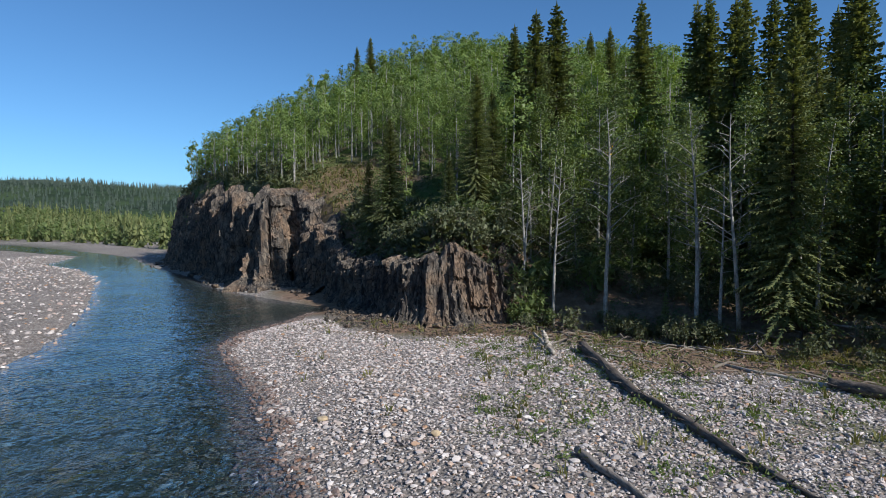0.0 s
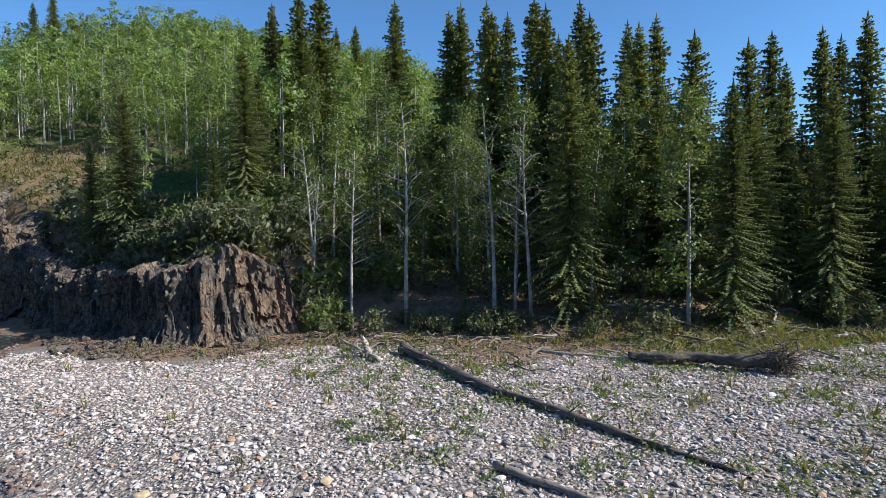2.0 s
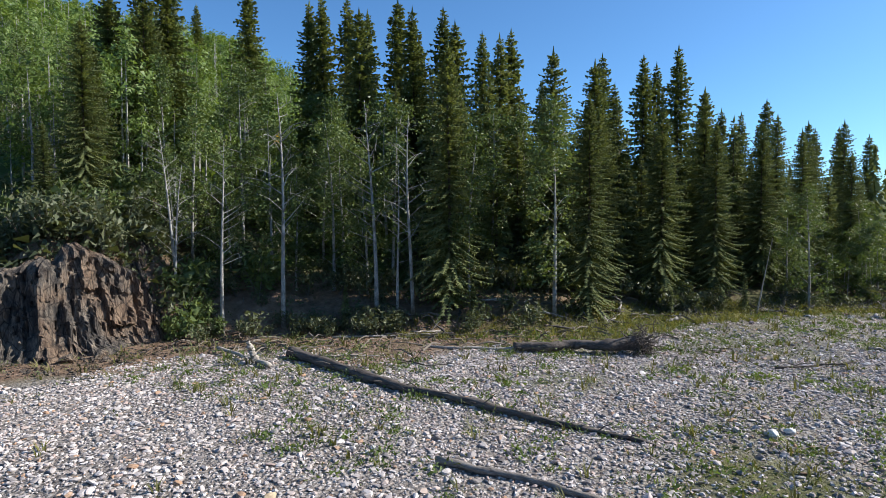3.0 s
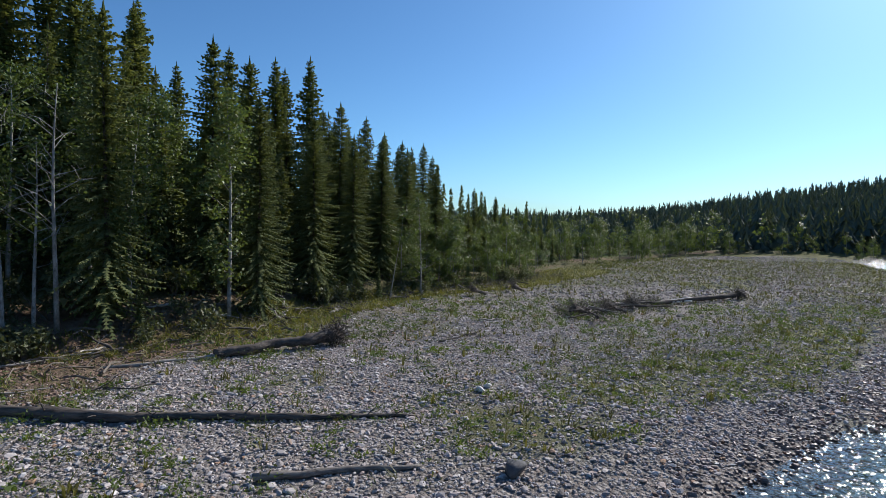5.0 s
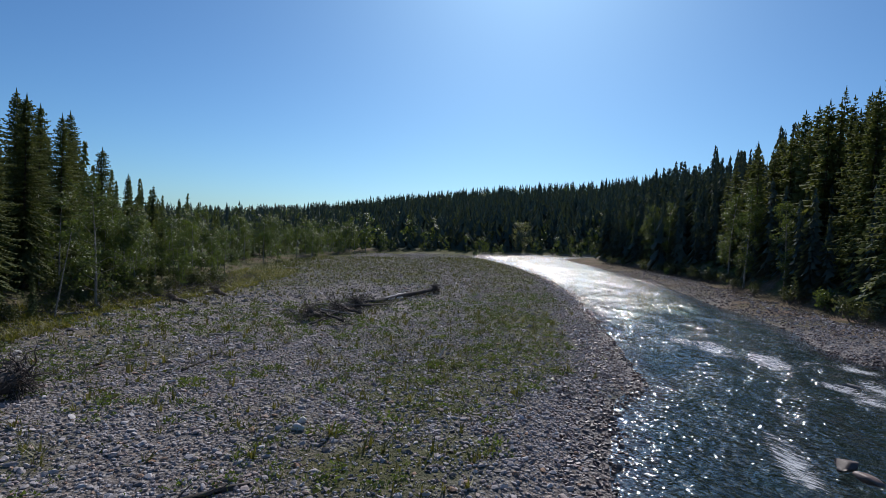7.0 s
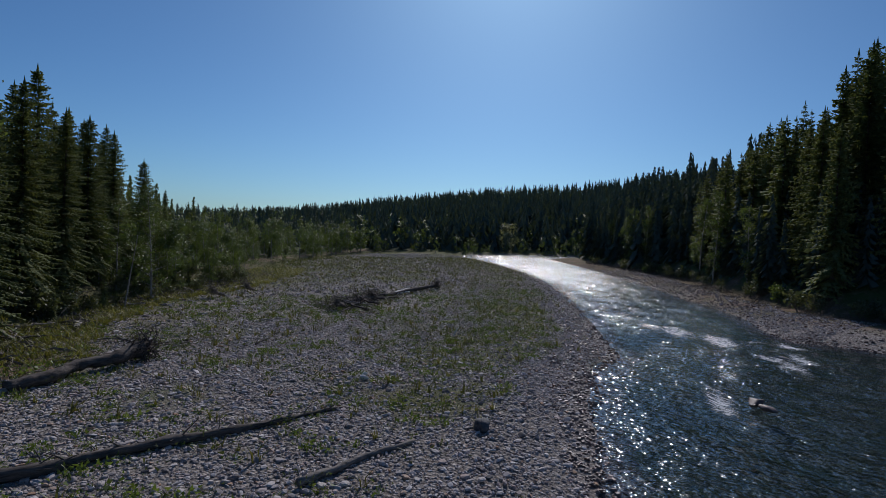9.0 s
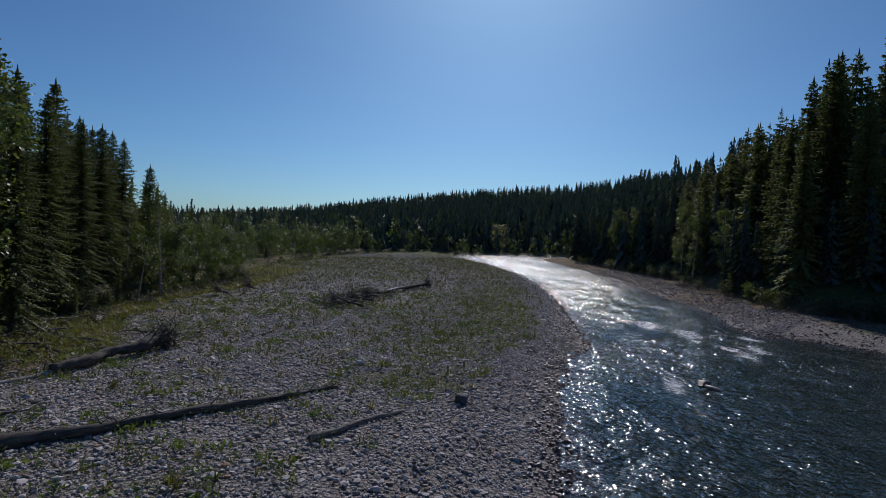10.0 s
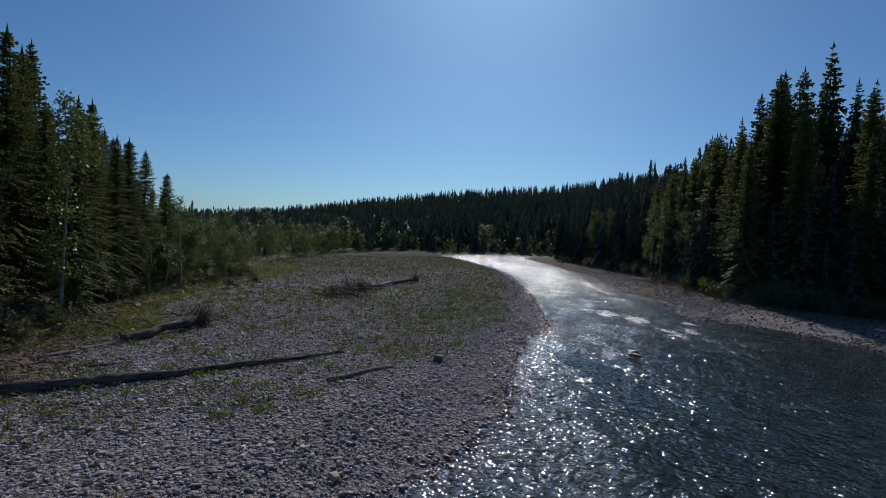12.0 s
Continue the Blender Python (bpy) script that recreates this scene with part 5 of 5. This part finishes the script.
drift_log("tree_stump", (5.75, 22.3, -0.1), (5.5, 22.4, 0.75), 0.16, 0.07, "splintered pale stump on the gravel", 7, MAT_DRIFT, roots=22, spread_r=0.6)
for i, (a, b, ra) in enumerate((((16.4, 8.7), (18.7, 6.8), 0.05), ((21.6, 6.7), (21.6, 5.6), 0.06), ((18.7, 10.6), (17.3, 11.3), 0.03), ((7.4, 21.5), (9.0, 19.6), 0.04),
                                ((8.9, 18.6), (9.6, 16.9), 0.035), ((12.1, 9.6), (13.0, 8.6), 0.03), ((12.4, 21.0), (15.6, 18.9), 0.05), ((10.1, 23.8), (13.4, 20.6), 0.06))):
    drift_log("driftwood_stick", (*a, 0.0), (*b, 0.08), ra, ra * 0.5, "bare grey driftwood stick on gravel", 30 + i, MAT_DRIFT if i % 2 else MAT_LOG, stubs=2, kink=0.3)
drift_log("dead_sapling", (27.6, 11.8, -0.1), (27.9, 11.2, 3.9), 0.045, 0.012, "thin bare dead sapling leaning at the edge of the woods", 39, MAT_DRIFT, kink=0.12)
drift_log("white_stick", (14.75, -0.1, 0.0), (14.55, -0.25, 0.42), 0.045, 0.03, "short bleached stick standing in plants", 40, MAT_WHITE_STONE, kink=0.02)
# heap of flood wood in the middle of the bar
r = np.random.default_rng(77)
for i in range(13):
    f = r.random()
    cx, cy = 23.6 + 5.0 * f + r.normal() * 0.5, 0.9 - 5.6 * f + r.normal() * 0.6
    a = r.normal() * 0.7 - 1.0
    L = 0.8 + 2.0 * r.random()
    drift_log("flood_wood", (cx - L * math.cos(a), cy - L * math.sin(a), 0.05 + 0.3 * r.random()), (cx + L * math.cos(a), cy + L * math.sin(a), 0.02 + 0.35 * r.random()), 0.04 + 0.045 * r.random(), 0.02,
              "grey flood wood heaped on the bar", 100 + i, MAT_LOG if i % 5 else MAT_DRIFT, roots=10 if i % 4 == 0 else 0, stubs=1, kink=0.3, spread_r=0.8)
for i in range(5):
    drift_log("flood_wood", (28.6 + 0.5 * i, -5.2 - 0.6 * i, 0.15), (29.6 + 0.5 * i, -7.6 - 0.6 * i, 0.12), 0.07, 0.06, "bleached flood wood lying in a row", 130 + i, MAT_WHITE_STONE)
drift_log("uprooted_log", (31.9, -11.6, 0.2), (28.0, -4.4, 0.1), 0.16, 0.1, "dark log with roots on the upstream bar", 140, roots=24)
for i, (cx, cy, sr) in enumerate(((23.8, 1.4, 1.4), (25.4, -0.9, 1.4), (27.0, -2.8, 1.3), (32.0, -12.0, 0.9), (33.5, 3.5, 0.9), (30.5, 6.5, 0.8))):
    drift_log("root_wad", (cx, cy, 0.35), (cx + 0.8, cy - 0.9, 0.0), 0.16, 0.08, "dark tangled root wad stranded on the bar", 150 + i, MAT_TWIG, roots=26, spread_r=sr * 0.85)
# flood wood along the edge of the woods
for i in range(44):
    f = r.random()
    px, py = np.interp(f, [0, 0.35, 0.6, 1], [11.5, 21.5, 27.5, 38.5]), np.interp(f, [0, 0.35, 0.6, 1], [22.0, 15.9, 12.4, 2.6])
    px, py = px + r.normal() * 0.7 + 0.3, py + r.normal() * 0.7 + 0.3
    a = r.random() * 6.28
    L = 0.5 + 1.3 * r.random()
    drift_log("flood_wood", (px, py, 0.08), (px + L * math.cos(a), py + L * math.sin(a), 0.1 + 0.3 * r.random()), 0.035 + 0.05 * r.random(), 0.015, "grey flood wood at the edge of the woods", 200 + i,
              MAT_DRIFT if i % 3 == 0 else MAT_LOG, roots=8 if i % 6 == 0 else 0, stubs=1, kink=0.3, spread_r=0.5)

# ---- shrubs and low plants ----


def shrub_arrays(seed, tall, wide, stems, leaves, leaf):
    r = np.random.default_rng(seed)
    wood, tips = [], []
    for i in range(stems):
        a, L = r.random() * 6.283, tall * (0.6 + 0.5 * r.random())
        d = np.array([math.cos(a) * wide * r.random(), math.sin(a) * wide * r.random(), L])
        pts = np.array([[0, 0, -0.05], d * 0.5 + r.normal(size=3) * 0.05, d])
        wood.append(tube(pts, [0.016, 0.010, 0.004], 3, False))
        for f in (0.45, 0.7, 0.9, 1.0):
            tips.append(d * f + r.normal(size=3) * 0.06)
    tips = np.array(tips)
    c = tips[r.integers(0, len(tips), leaves)] + r.normal(size=(leaves, 3)) * 0.13 * tall * np.array([1, 1, 0.8])
    c[:, 2] = np.maximum(c[:, 2], 0.03)
    return join(wood), leaf_tris(c, leaf * 1.25, r)


WILLOWS = [(tri_mesh("stem", *a, MAT_TWIG), tri_mesh("foliage", *b, MAT_WILLOW)) for a, b in (shrub_arrays(401 + i, 1.3, 0.9, 12, 300, 0.11) for i in range(3))]
GREENS = [(tri_mesh("stem", *a, MAT_TWIG), tri_mesh("foliage", *b, MAT_POPLAR)) for a, b in (shrub_arrays(411 + i, 1.4, 0.9, 12, 520, 0.12) for i in range(2))]


def shrub(kind, proto, x, y, s, label, group):
    e = new(kind, None)
    e.matrix_basis = pose(x, y, ground_at(x, y), 0, 0, random.random() * 360) @ Matrix.Scale(s, 4)
    tagged(e, label, "shrub", group)
    put("stem", proto[0], e)
    put("foliage", proto[1], e)


r = np.random.default_rng(15)
for i in range(56):
    f = r.random()
    px, py = np.interp(f, [0, 0.12, 0.3, 0.7, 1], [6.5, 13.5, 19.5, 29, 42]), np.interp(f, [0, 0.3, 0.45, 0.7, 1], [28.6, 22.6, 18.0, 12.9, 1.6])
    shrub("willow_shrub", WILLOWS[i % 3], px + r.normal() * 0.8, py + r.normal() * 0.8, 0.45 + 0.5 * r.random(), "grey-green willow shrub at the edge of the woods", "willows at the edge of the woods")
for i in range(34):
    f = r.random()
    px, py = np.interp(f, [0, 0.35, 0.7, 1], [6.6, 10.0, 13.0, 17.2]), np.interp(f, [0, 0.35, 0.7, 1], [28.0, 25.2, 21.9, 18.4])
    shrub("willow_shrub", WILLOWS[i % 3], px + r.normal() * 0.5, py + r.normal() * 0.5, 0.35 + 0.45 * r.random(), "low grey-green willow shrub at the foot of the slope", "willows at the edge of the woods")
for x, y, s in ((5.9, 27.9, 0.8), (6.5, 28.3, 0.95), (5.4, 28.4, 0.7), (7.0, 27.6, 0.6), (7.0, 29.6, 1.3), (6.4, 29.0, 0.9), (3.0, 33.2, 1.2), (1.0, 34.5, 1.1), (4.4, 32.0, 0.9), (-0.6, 38.6, 1.2), (2.0, 31.8, 0.8), (6.0, 33.6, 1.2), (-2.0, 45.6, 1.2), (-1.6, 48.2, 1.1), (-12, 56.4, 1.1)):
    shrub("green_shrub", GREENS[int(x * 7) % 2], x, y, s, "leafy green shrub growing above the outcrop", "shrubs on the outcrop")
for x, y, s in ((2.2, 33.0, 1.1), (1.2, 35.8, 1.2), (3.4, 31.5, 0.9), (0.2, 37.4, 1.2), (-3.6, 44.6, 1.2), (-4.4, 46.0, 1.2), (-13.4, 54.8, 1.3), (-15.5, 59.4, 1.3), (-20.5, 66.4, 1.3), (-27, 76, 1.4), (-33, 85, 1.4)):
    shrub("willow_shrub", WILLOWS[int(x * 3) % 3], x, y, s, "silvery willow shrub on top of the rock", "shrubs on the outcrop")
for i in range(72):
    f = r.random()
    px, py = np.interp(f, [0, 0.35, 0.6, 1], [-6, 9, 30, 62]), np.interp(f, [0, 0.35, 0.6, 1], [-34, -31, -51.5, -74])
    shrub("willow_shrub" if i % 11 else "green_shrub", (WILLOWS[i % 3] if i % 11 else GREENS[i % 2]), px + r.normal() * 0.9, py + 0.8 + r.normal() * 0.9, 0.45 + 0.75 * r.random(), "shrub at the foot of the far bank", "shrubs on the far bank")


def tuft_arrays(seed, blades, tall, wide, broad):
    r = np.random.default_rng(seed)
    V, T = [], []
    for i in range(blades):
        a = r.random() * 6.283
        d = np.array([math.cos(a), math.sin(a), 0])
        s = np.array([-d[1], d[0], 0]) * broad
        b = d * wide * 0.35 * r.random()
        L = tall * (0.5 + 0.7 * r.random())
        m = b + d * wide * 0.4 * r.random() + (0, 0, L * 0.6)
        e = b + d * wide * (0.5 + 0.7 * r.random()) + (0, 0, L)
        n = len(V)
        V += [b - s, b + s, m - s, m + s, e]
        T += [(n, n + 1, n + 2), (n + 1, n + 3, n + 2), (n + 2, n + 3, n + 4)]
    return np.array(V, float), np.array(T)


HERBS = [leaf_tris(np.random.default_rng(s).normal(size=(34, 3)) * (0.12, 0.12, 0.055) + (0, 0, 0.08), 0.042, np.random.default_rng(s)) for s in (1, 2, 3)]
GRASSES = [tuft_arrays(s, 7, 0.30, 0.26, 0.014) for s in (4, 5, 6)]


def bar_plants(x, y):
    d = np.abs(to_line(x, y, BAR_SHORE)[0])
    df = north_side(x, y)[0]
    band = smooth(2.0, 4.0, d) * smooth(14, 8, d) * smooth(4, 9, x) * (y < 9)
    p = 0.03 + 0.14 * smooth(-0.1, 0.5, fbm(x, y, 3.0, 3)) * smooth(2, 7, d) + 0.8 * band * smooth(-0.35, 0.5, fbm(x, y, 4.0, 3)) + 0.12 * smooth(8, 18, x) + 0.4 * smooth(35, 60, x) + 0.25 * smooth(-6, -2, df)
    p = p + 0.85 * smooth(0.22, 0.5, fbm(x + 7, y, 0.9, 2)) * smooth(3, 6, d) * smooth(1, 5, x)
    p = np.maximum(p, 0.9 * turf_amount(x, y))
    return (np.random.default_rng(61).random(len(x)) < p) & (df < 0.5) & (to_line(x, y, SOUTH_FOOT)[0] < -0.8) & ~inside(x, y, RIVER) & (d > 1.2) & (x + 0.9 * y > 1)


x, y = scatter(46000, (-6, 75, -52, 30), bar_plants, 81)
k = np.random.default_rng(4).random(len(x)) < 0.62
g = np.random.default_rng(5)
stand("low_plants", HERBS, x[k], y[k], g.uniform(0.6, 1.7, int(k.sum())), "small green plants growing between cobbles", "plants", MAT_HERB, 82)
stand("dry_tufts", GRASSES, x[~k], y[~k], g.uniform(0.6, 1.5, int((~k).sum())), "tufts of dry tan grass between cobbles", "grass", MAT_DRY, 83)


def strip(x, y):
    df = north_side(x, y)[0]
    return (df > np.where(x < 16, -1.2, -3.7) + 1.2 * fbm(x, y, 3.0)) & (df < 0.6) & (x > 11)


x, y = scatter(36000, (12, 52, -8, 24), strip, 84)
stand("yellow_grass", GRASSES, x, y, g.uniform(0.6, 1.25, len(x)), "yellow-green grass in front of the woods", "grass", MAT_GRASS, 85)
x, y = scatter(5000, (5, 70, -22, 32), lambda x, y: (north_side(x, y)[0] > -2.5) & (north_side(x, y)[0] < 3.5), 86)
stand("bank_herbs", HERBS, x, y, g.uniform(0.8, 2.2, len(x)), "low green plants along the wooded bank", "plants", MAT_HERB, 87)
x, y = scatter(9000, (-50, 40, 28, 110), lambda x, y: (north_side(x, y)[0] > 2.5) & (north_side(x, y)[0] < 40) & (fbm(x, y, 5, 3) > -0.1), 88)
stand("undergrowth", [leaf_tris(np.random.default_rng(421).normal(size=(24, 3)) * (0.45, 0.45, 0.25) + (0, 0, 0.4), 0.22, np.random.default_rng(422))], x, y, g.uniform(0.4, 1.0, len(x)), "low green undergrowth on the slope", "undergrowth", MAT_HERB, 89)


# plants on the rim of the rock and dry grass on the bare slope above the cove
def rim(x, y):
    d, rise = north_side(x, y)
    return (rise > 2.2) & (d > 0.4 + 0.10 * rise) & (d < 4.5 + 0.3 * rise) & (np.hypot((x + 5.5) / 5.0, (y - 51.5) / 5.6) > 1)


x, y = scatter(11000, (-40, 8, 28, 98), rim, 91)
x2, y2 = scatter(5000, (-9, 7, 28, 47), rim, 94)
x, y = np.concatenate([x, x2]), np.concatenate([y, y2])
z = height(x, y)
v, t, c = spread(*leaf_tris(np.random.default_rng(431).normal(size=(28, 3)) * (0.34, 0.34, 0.2) + (0, 0, 0.25), 0.19, np.random.default_rng(432)), np.stack([x, y, z], 1), g.random(len(x)) * 6.283, g.uniform(0.5, 1.1, len(x)))
tagged(put("rim_shrubs", tri_mesh("rim_shrubs", v, t, MAT_WILLOW, False, {"tint": g.random(len(x))[c]})), "low grey-green brush along the top of the cliff", "brush", kind="stuff")
x, y = scatter(1800, (-12, 3, 43, 59), lambda x, y: (north_side(x, y)[0] > 1.6) & (np.hypot((x + 5.5) / 6.0, (y - 51.5) / 6.5) < 1), 92)
stand("slope_grass", GRASSES, x, y, g.uniform(0.8, 1.8, len(x)), "dry tan grass on the bare slope", "grass", MAT_DRY, 93)


# twigs and roots washed against the bank
def bank_line(x, y):
    d, rise = north_side(x, y)
    return (d > np.where(x < 20, -4.6, -2.4)) & (d < 1.6) & (rise < 3) & (x < 45)


x, y = scatter(15000, (5, 45, -2, 30), bank_line, 95)
k = g.random(len(x)) < 0.22 - 0.004 * x
x, y = x[k], y[k]
v, t, c = spread(*tube([(-0.5, 0, 0.02), (0.05, 0.06, 0.10), (0.5, 0, 0.05)], [0.02, 0.016, 0.006], 4, False), np.stack([x, y, height(x, y)], 1), g.random(len(x)) * 6.283,
                 np.stack([g.uniform(0.3, 1.6, len(x)), g.uniform(0.6, 1.4, len(x)), g.uniform(0.5, 2.5, len(x))], 1), g.normal(size=len(x)) * 0.3)
tagged(put("twig_litter", tri_mesh("twig_litter", v, t, MAT_TWIG)), "dry grey twigs and roots along the bank", "twigs", kind="stuff")
# small spruces at the edge
for x, y, hh in ((32.4, 10.6, 1.9), (24.6, 15.0, 1.6), (28.6, 12.6, 2.2), (15.6, 20.6, 1.8), (36.4, 6.6, 2.4), (11.6, 24.8, 1.5), (4.2, 31.4, 1.7), (-2.8, 38.2, 1.9)):
    plant_tree("spruce_sapling", LOW[int(x) % 3], x, y, hh / 13.0, "small young spruce in front of the woods", "spruce", "spruce saplings")
# last yellow leaves high in a bare aspen
yl = leaf_quads(np.random.default_rng(9).normal(size=(22, 3)) * (0.10, 0.10, 0.14), 0.10, np.random.default_rng(10))
for ob in [o for o in scene.objects if o.name == "aspen_tree"]:
    leaves = put("yellow_leaf_clump", tri_mesh("yellow_leaf_clump", *yl, MAT_YELLOW), ob, "small clump of yellow autumn leaves")
    leaves.location = (0.9, 0.4, 7.9)
    tagged(leaves, "small clump of yellow autumn leaves", kind="stuff")


# brush on the slope behind the pale trunks
r = np.random.default_rng(23)
x, y = scatter(900, (5, 26, 20, 42), lambda x, y: (lambda d, q: (d > 0.8) & (d < 11) & (q < 3.6))(*north_side(x, y)), 97, 1.15)
for i in range(min(len(x), 120)):
    kind = i % 3
    shrub(("willow_shrub", "green_shrub", "willow_shrub")[kind], (WILLOWS[i % 3], GREENS[i % 2], WILLOWS[(i + 1) % 3])[kind], x[i], y[i], 0.5 + 0.8 * r.random(),
          ("grey-green willow shrub on the slope", "leafy green shrub on the slope", "grey-green willow shrub on the slope")[kind], "shrubs on the slope")


# brush washed into heaps along the woods and on the bar
def brush_arrays(seed, sticks=15):
    r = np.random.default_rng(seed)
    out = []
    for i in range(sticks):
        a, L = r.random() * 6.283, 0.35 + 0.6 * r.random()
        d = np.array([math.cos(a), math.sin(a), 0.15 + 0.7 * r.random() ** 2])
        p = r.normal(size=3) * np.array([0.22, 0.22, 0.0]) + (0, 0, 0.05)
        pts = [p, p + d * L * 0.5 + r.normal(size=3) * 0.10, p + d * L + r.normal(size=3) * 0.14 - (0, 0, 0.12)]
        out.append(tube(np.maximum(pts, [-9, -9, 0.01]), [0.016, 0.011, 0.004], 3, False))
    return join(out)


BRUSH = [brush_arrays(601 + i) for i in range(4)]
x, y = scatter(2600, (18, 46, -4, 22), lambda x, y: (lambda d: (d > -2.0) & (d < 0.6) & (fbm(x, y, 3.0) > -0.1))(north_side(x, y)[0]), 98, 0.7)
stand("edge_brush", BRUSH, x, y, g.uniform(0.6, 1.3, len(x)), "dry grey-brown brush piled along the woods", "brush", MAT_TWIG, 99)
x, y = scatter(9000, (-8, 64, -76, -22), lambda x, y: (lambda d: (d > -3.0) & (d < 0.8) & (fbm(x, y, 3.0) > -0.3))(to_line(x, y, SOUTH_FOOT)[0]), 102, 0.9)
stand("south_brush", BRUSH[:2], x, y, g.uniform(0.6, 1.3, len(x)), "dry brown brush below the far woods", "brush", MAT_TWIG, 103)
r = np.random.default_rng(29)
for i in range(34):
    f = r.random()
    px, py = np.interp(f, [0, 0.3, 0.6, 0.85, 1], [-6.2, -2.6, 0.4, 3.0, 5.2]), np.interp(f, [0, 0.3, 0.6, 0.85, 1], [44.6, 38.0, 31.8, 30.0, 30.2])
    shrub("willow_shrub", WILLOWS[i % 3], px + 0.3 + r.normal() * 0.4, py + 0.3 + r.normal() * 0.4, 0.6 + 0.6 * r.random(), "silvery willow shrub hanging over the rock wall", "shrubs on the outcrop")
f = g.random(80)
x, y = 23.4 + 6.4 * f + g.normal(size=80) * 1.0, 1.6 - 7.0 * f + g.normal(size=80) * 0.8
stand("bar_brush", BRUSH, x, y, g.uniform(0.6, 1.3, 80), "dark brush tangled in the flood wood", "brush", MAT_TWIG, 100)

CLUMPS = [leaf_tris(np.random.default_rng(s).normal(size=(90, 3)) * (0.17, 0.17, 0.09) + (0, 0, 0.13), 0.05, np.random.default_rng(s + 9)) for s in (31, 32, 33)]
x, y = scatter(4200, (2, 30, -22, 25), lambda x, y: (north_side(x, y)[0] < -0.8) & ~inside(x, y, RIVER) & (lambda d: ((d > 4) & (fbm(x, y, 2.6, 2) > -0.1)) | ((d > 2.4) & (d < 8.0) & (x > 4) & (fbm(x + 3, y, 2.0, 2) > -0.2)))(np.abs(to_line(x, y, BAR_SHORE)[0])) & (x + 0.9 * y > 1) & (np.hypot((x - 4.3) / 0.9, (y - 10.6) / 2.0) > 1), 105, 0.62)
stand("herb_clumps", CLUMPS, x, y, g.uniform(0.5, 1.25, len(x)), "round clumps of green herbs between cobbles", "plants", MAT_CLUMP, 106)
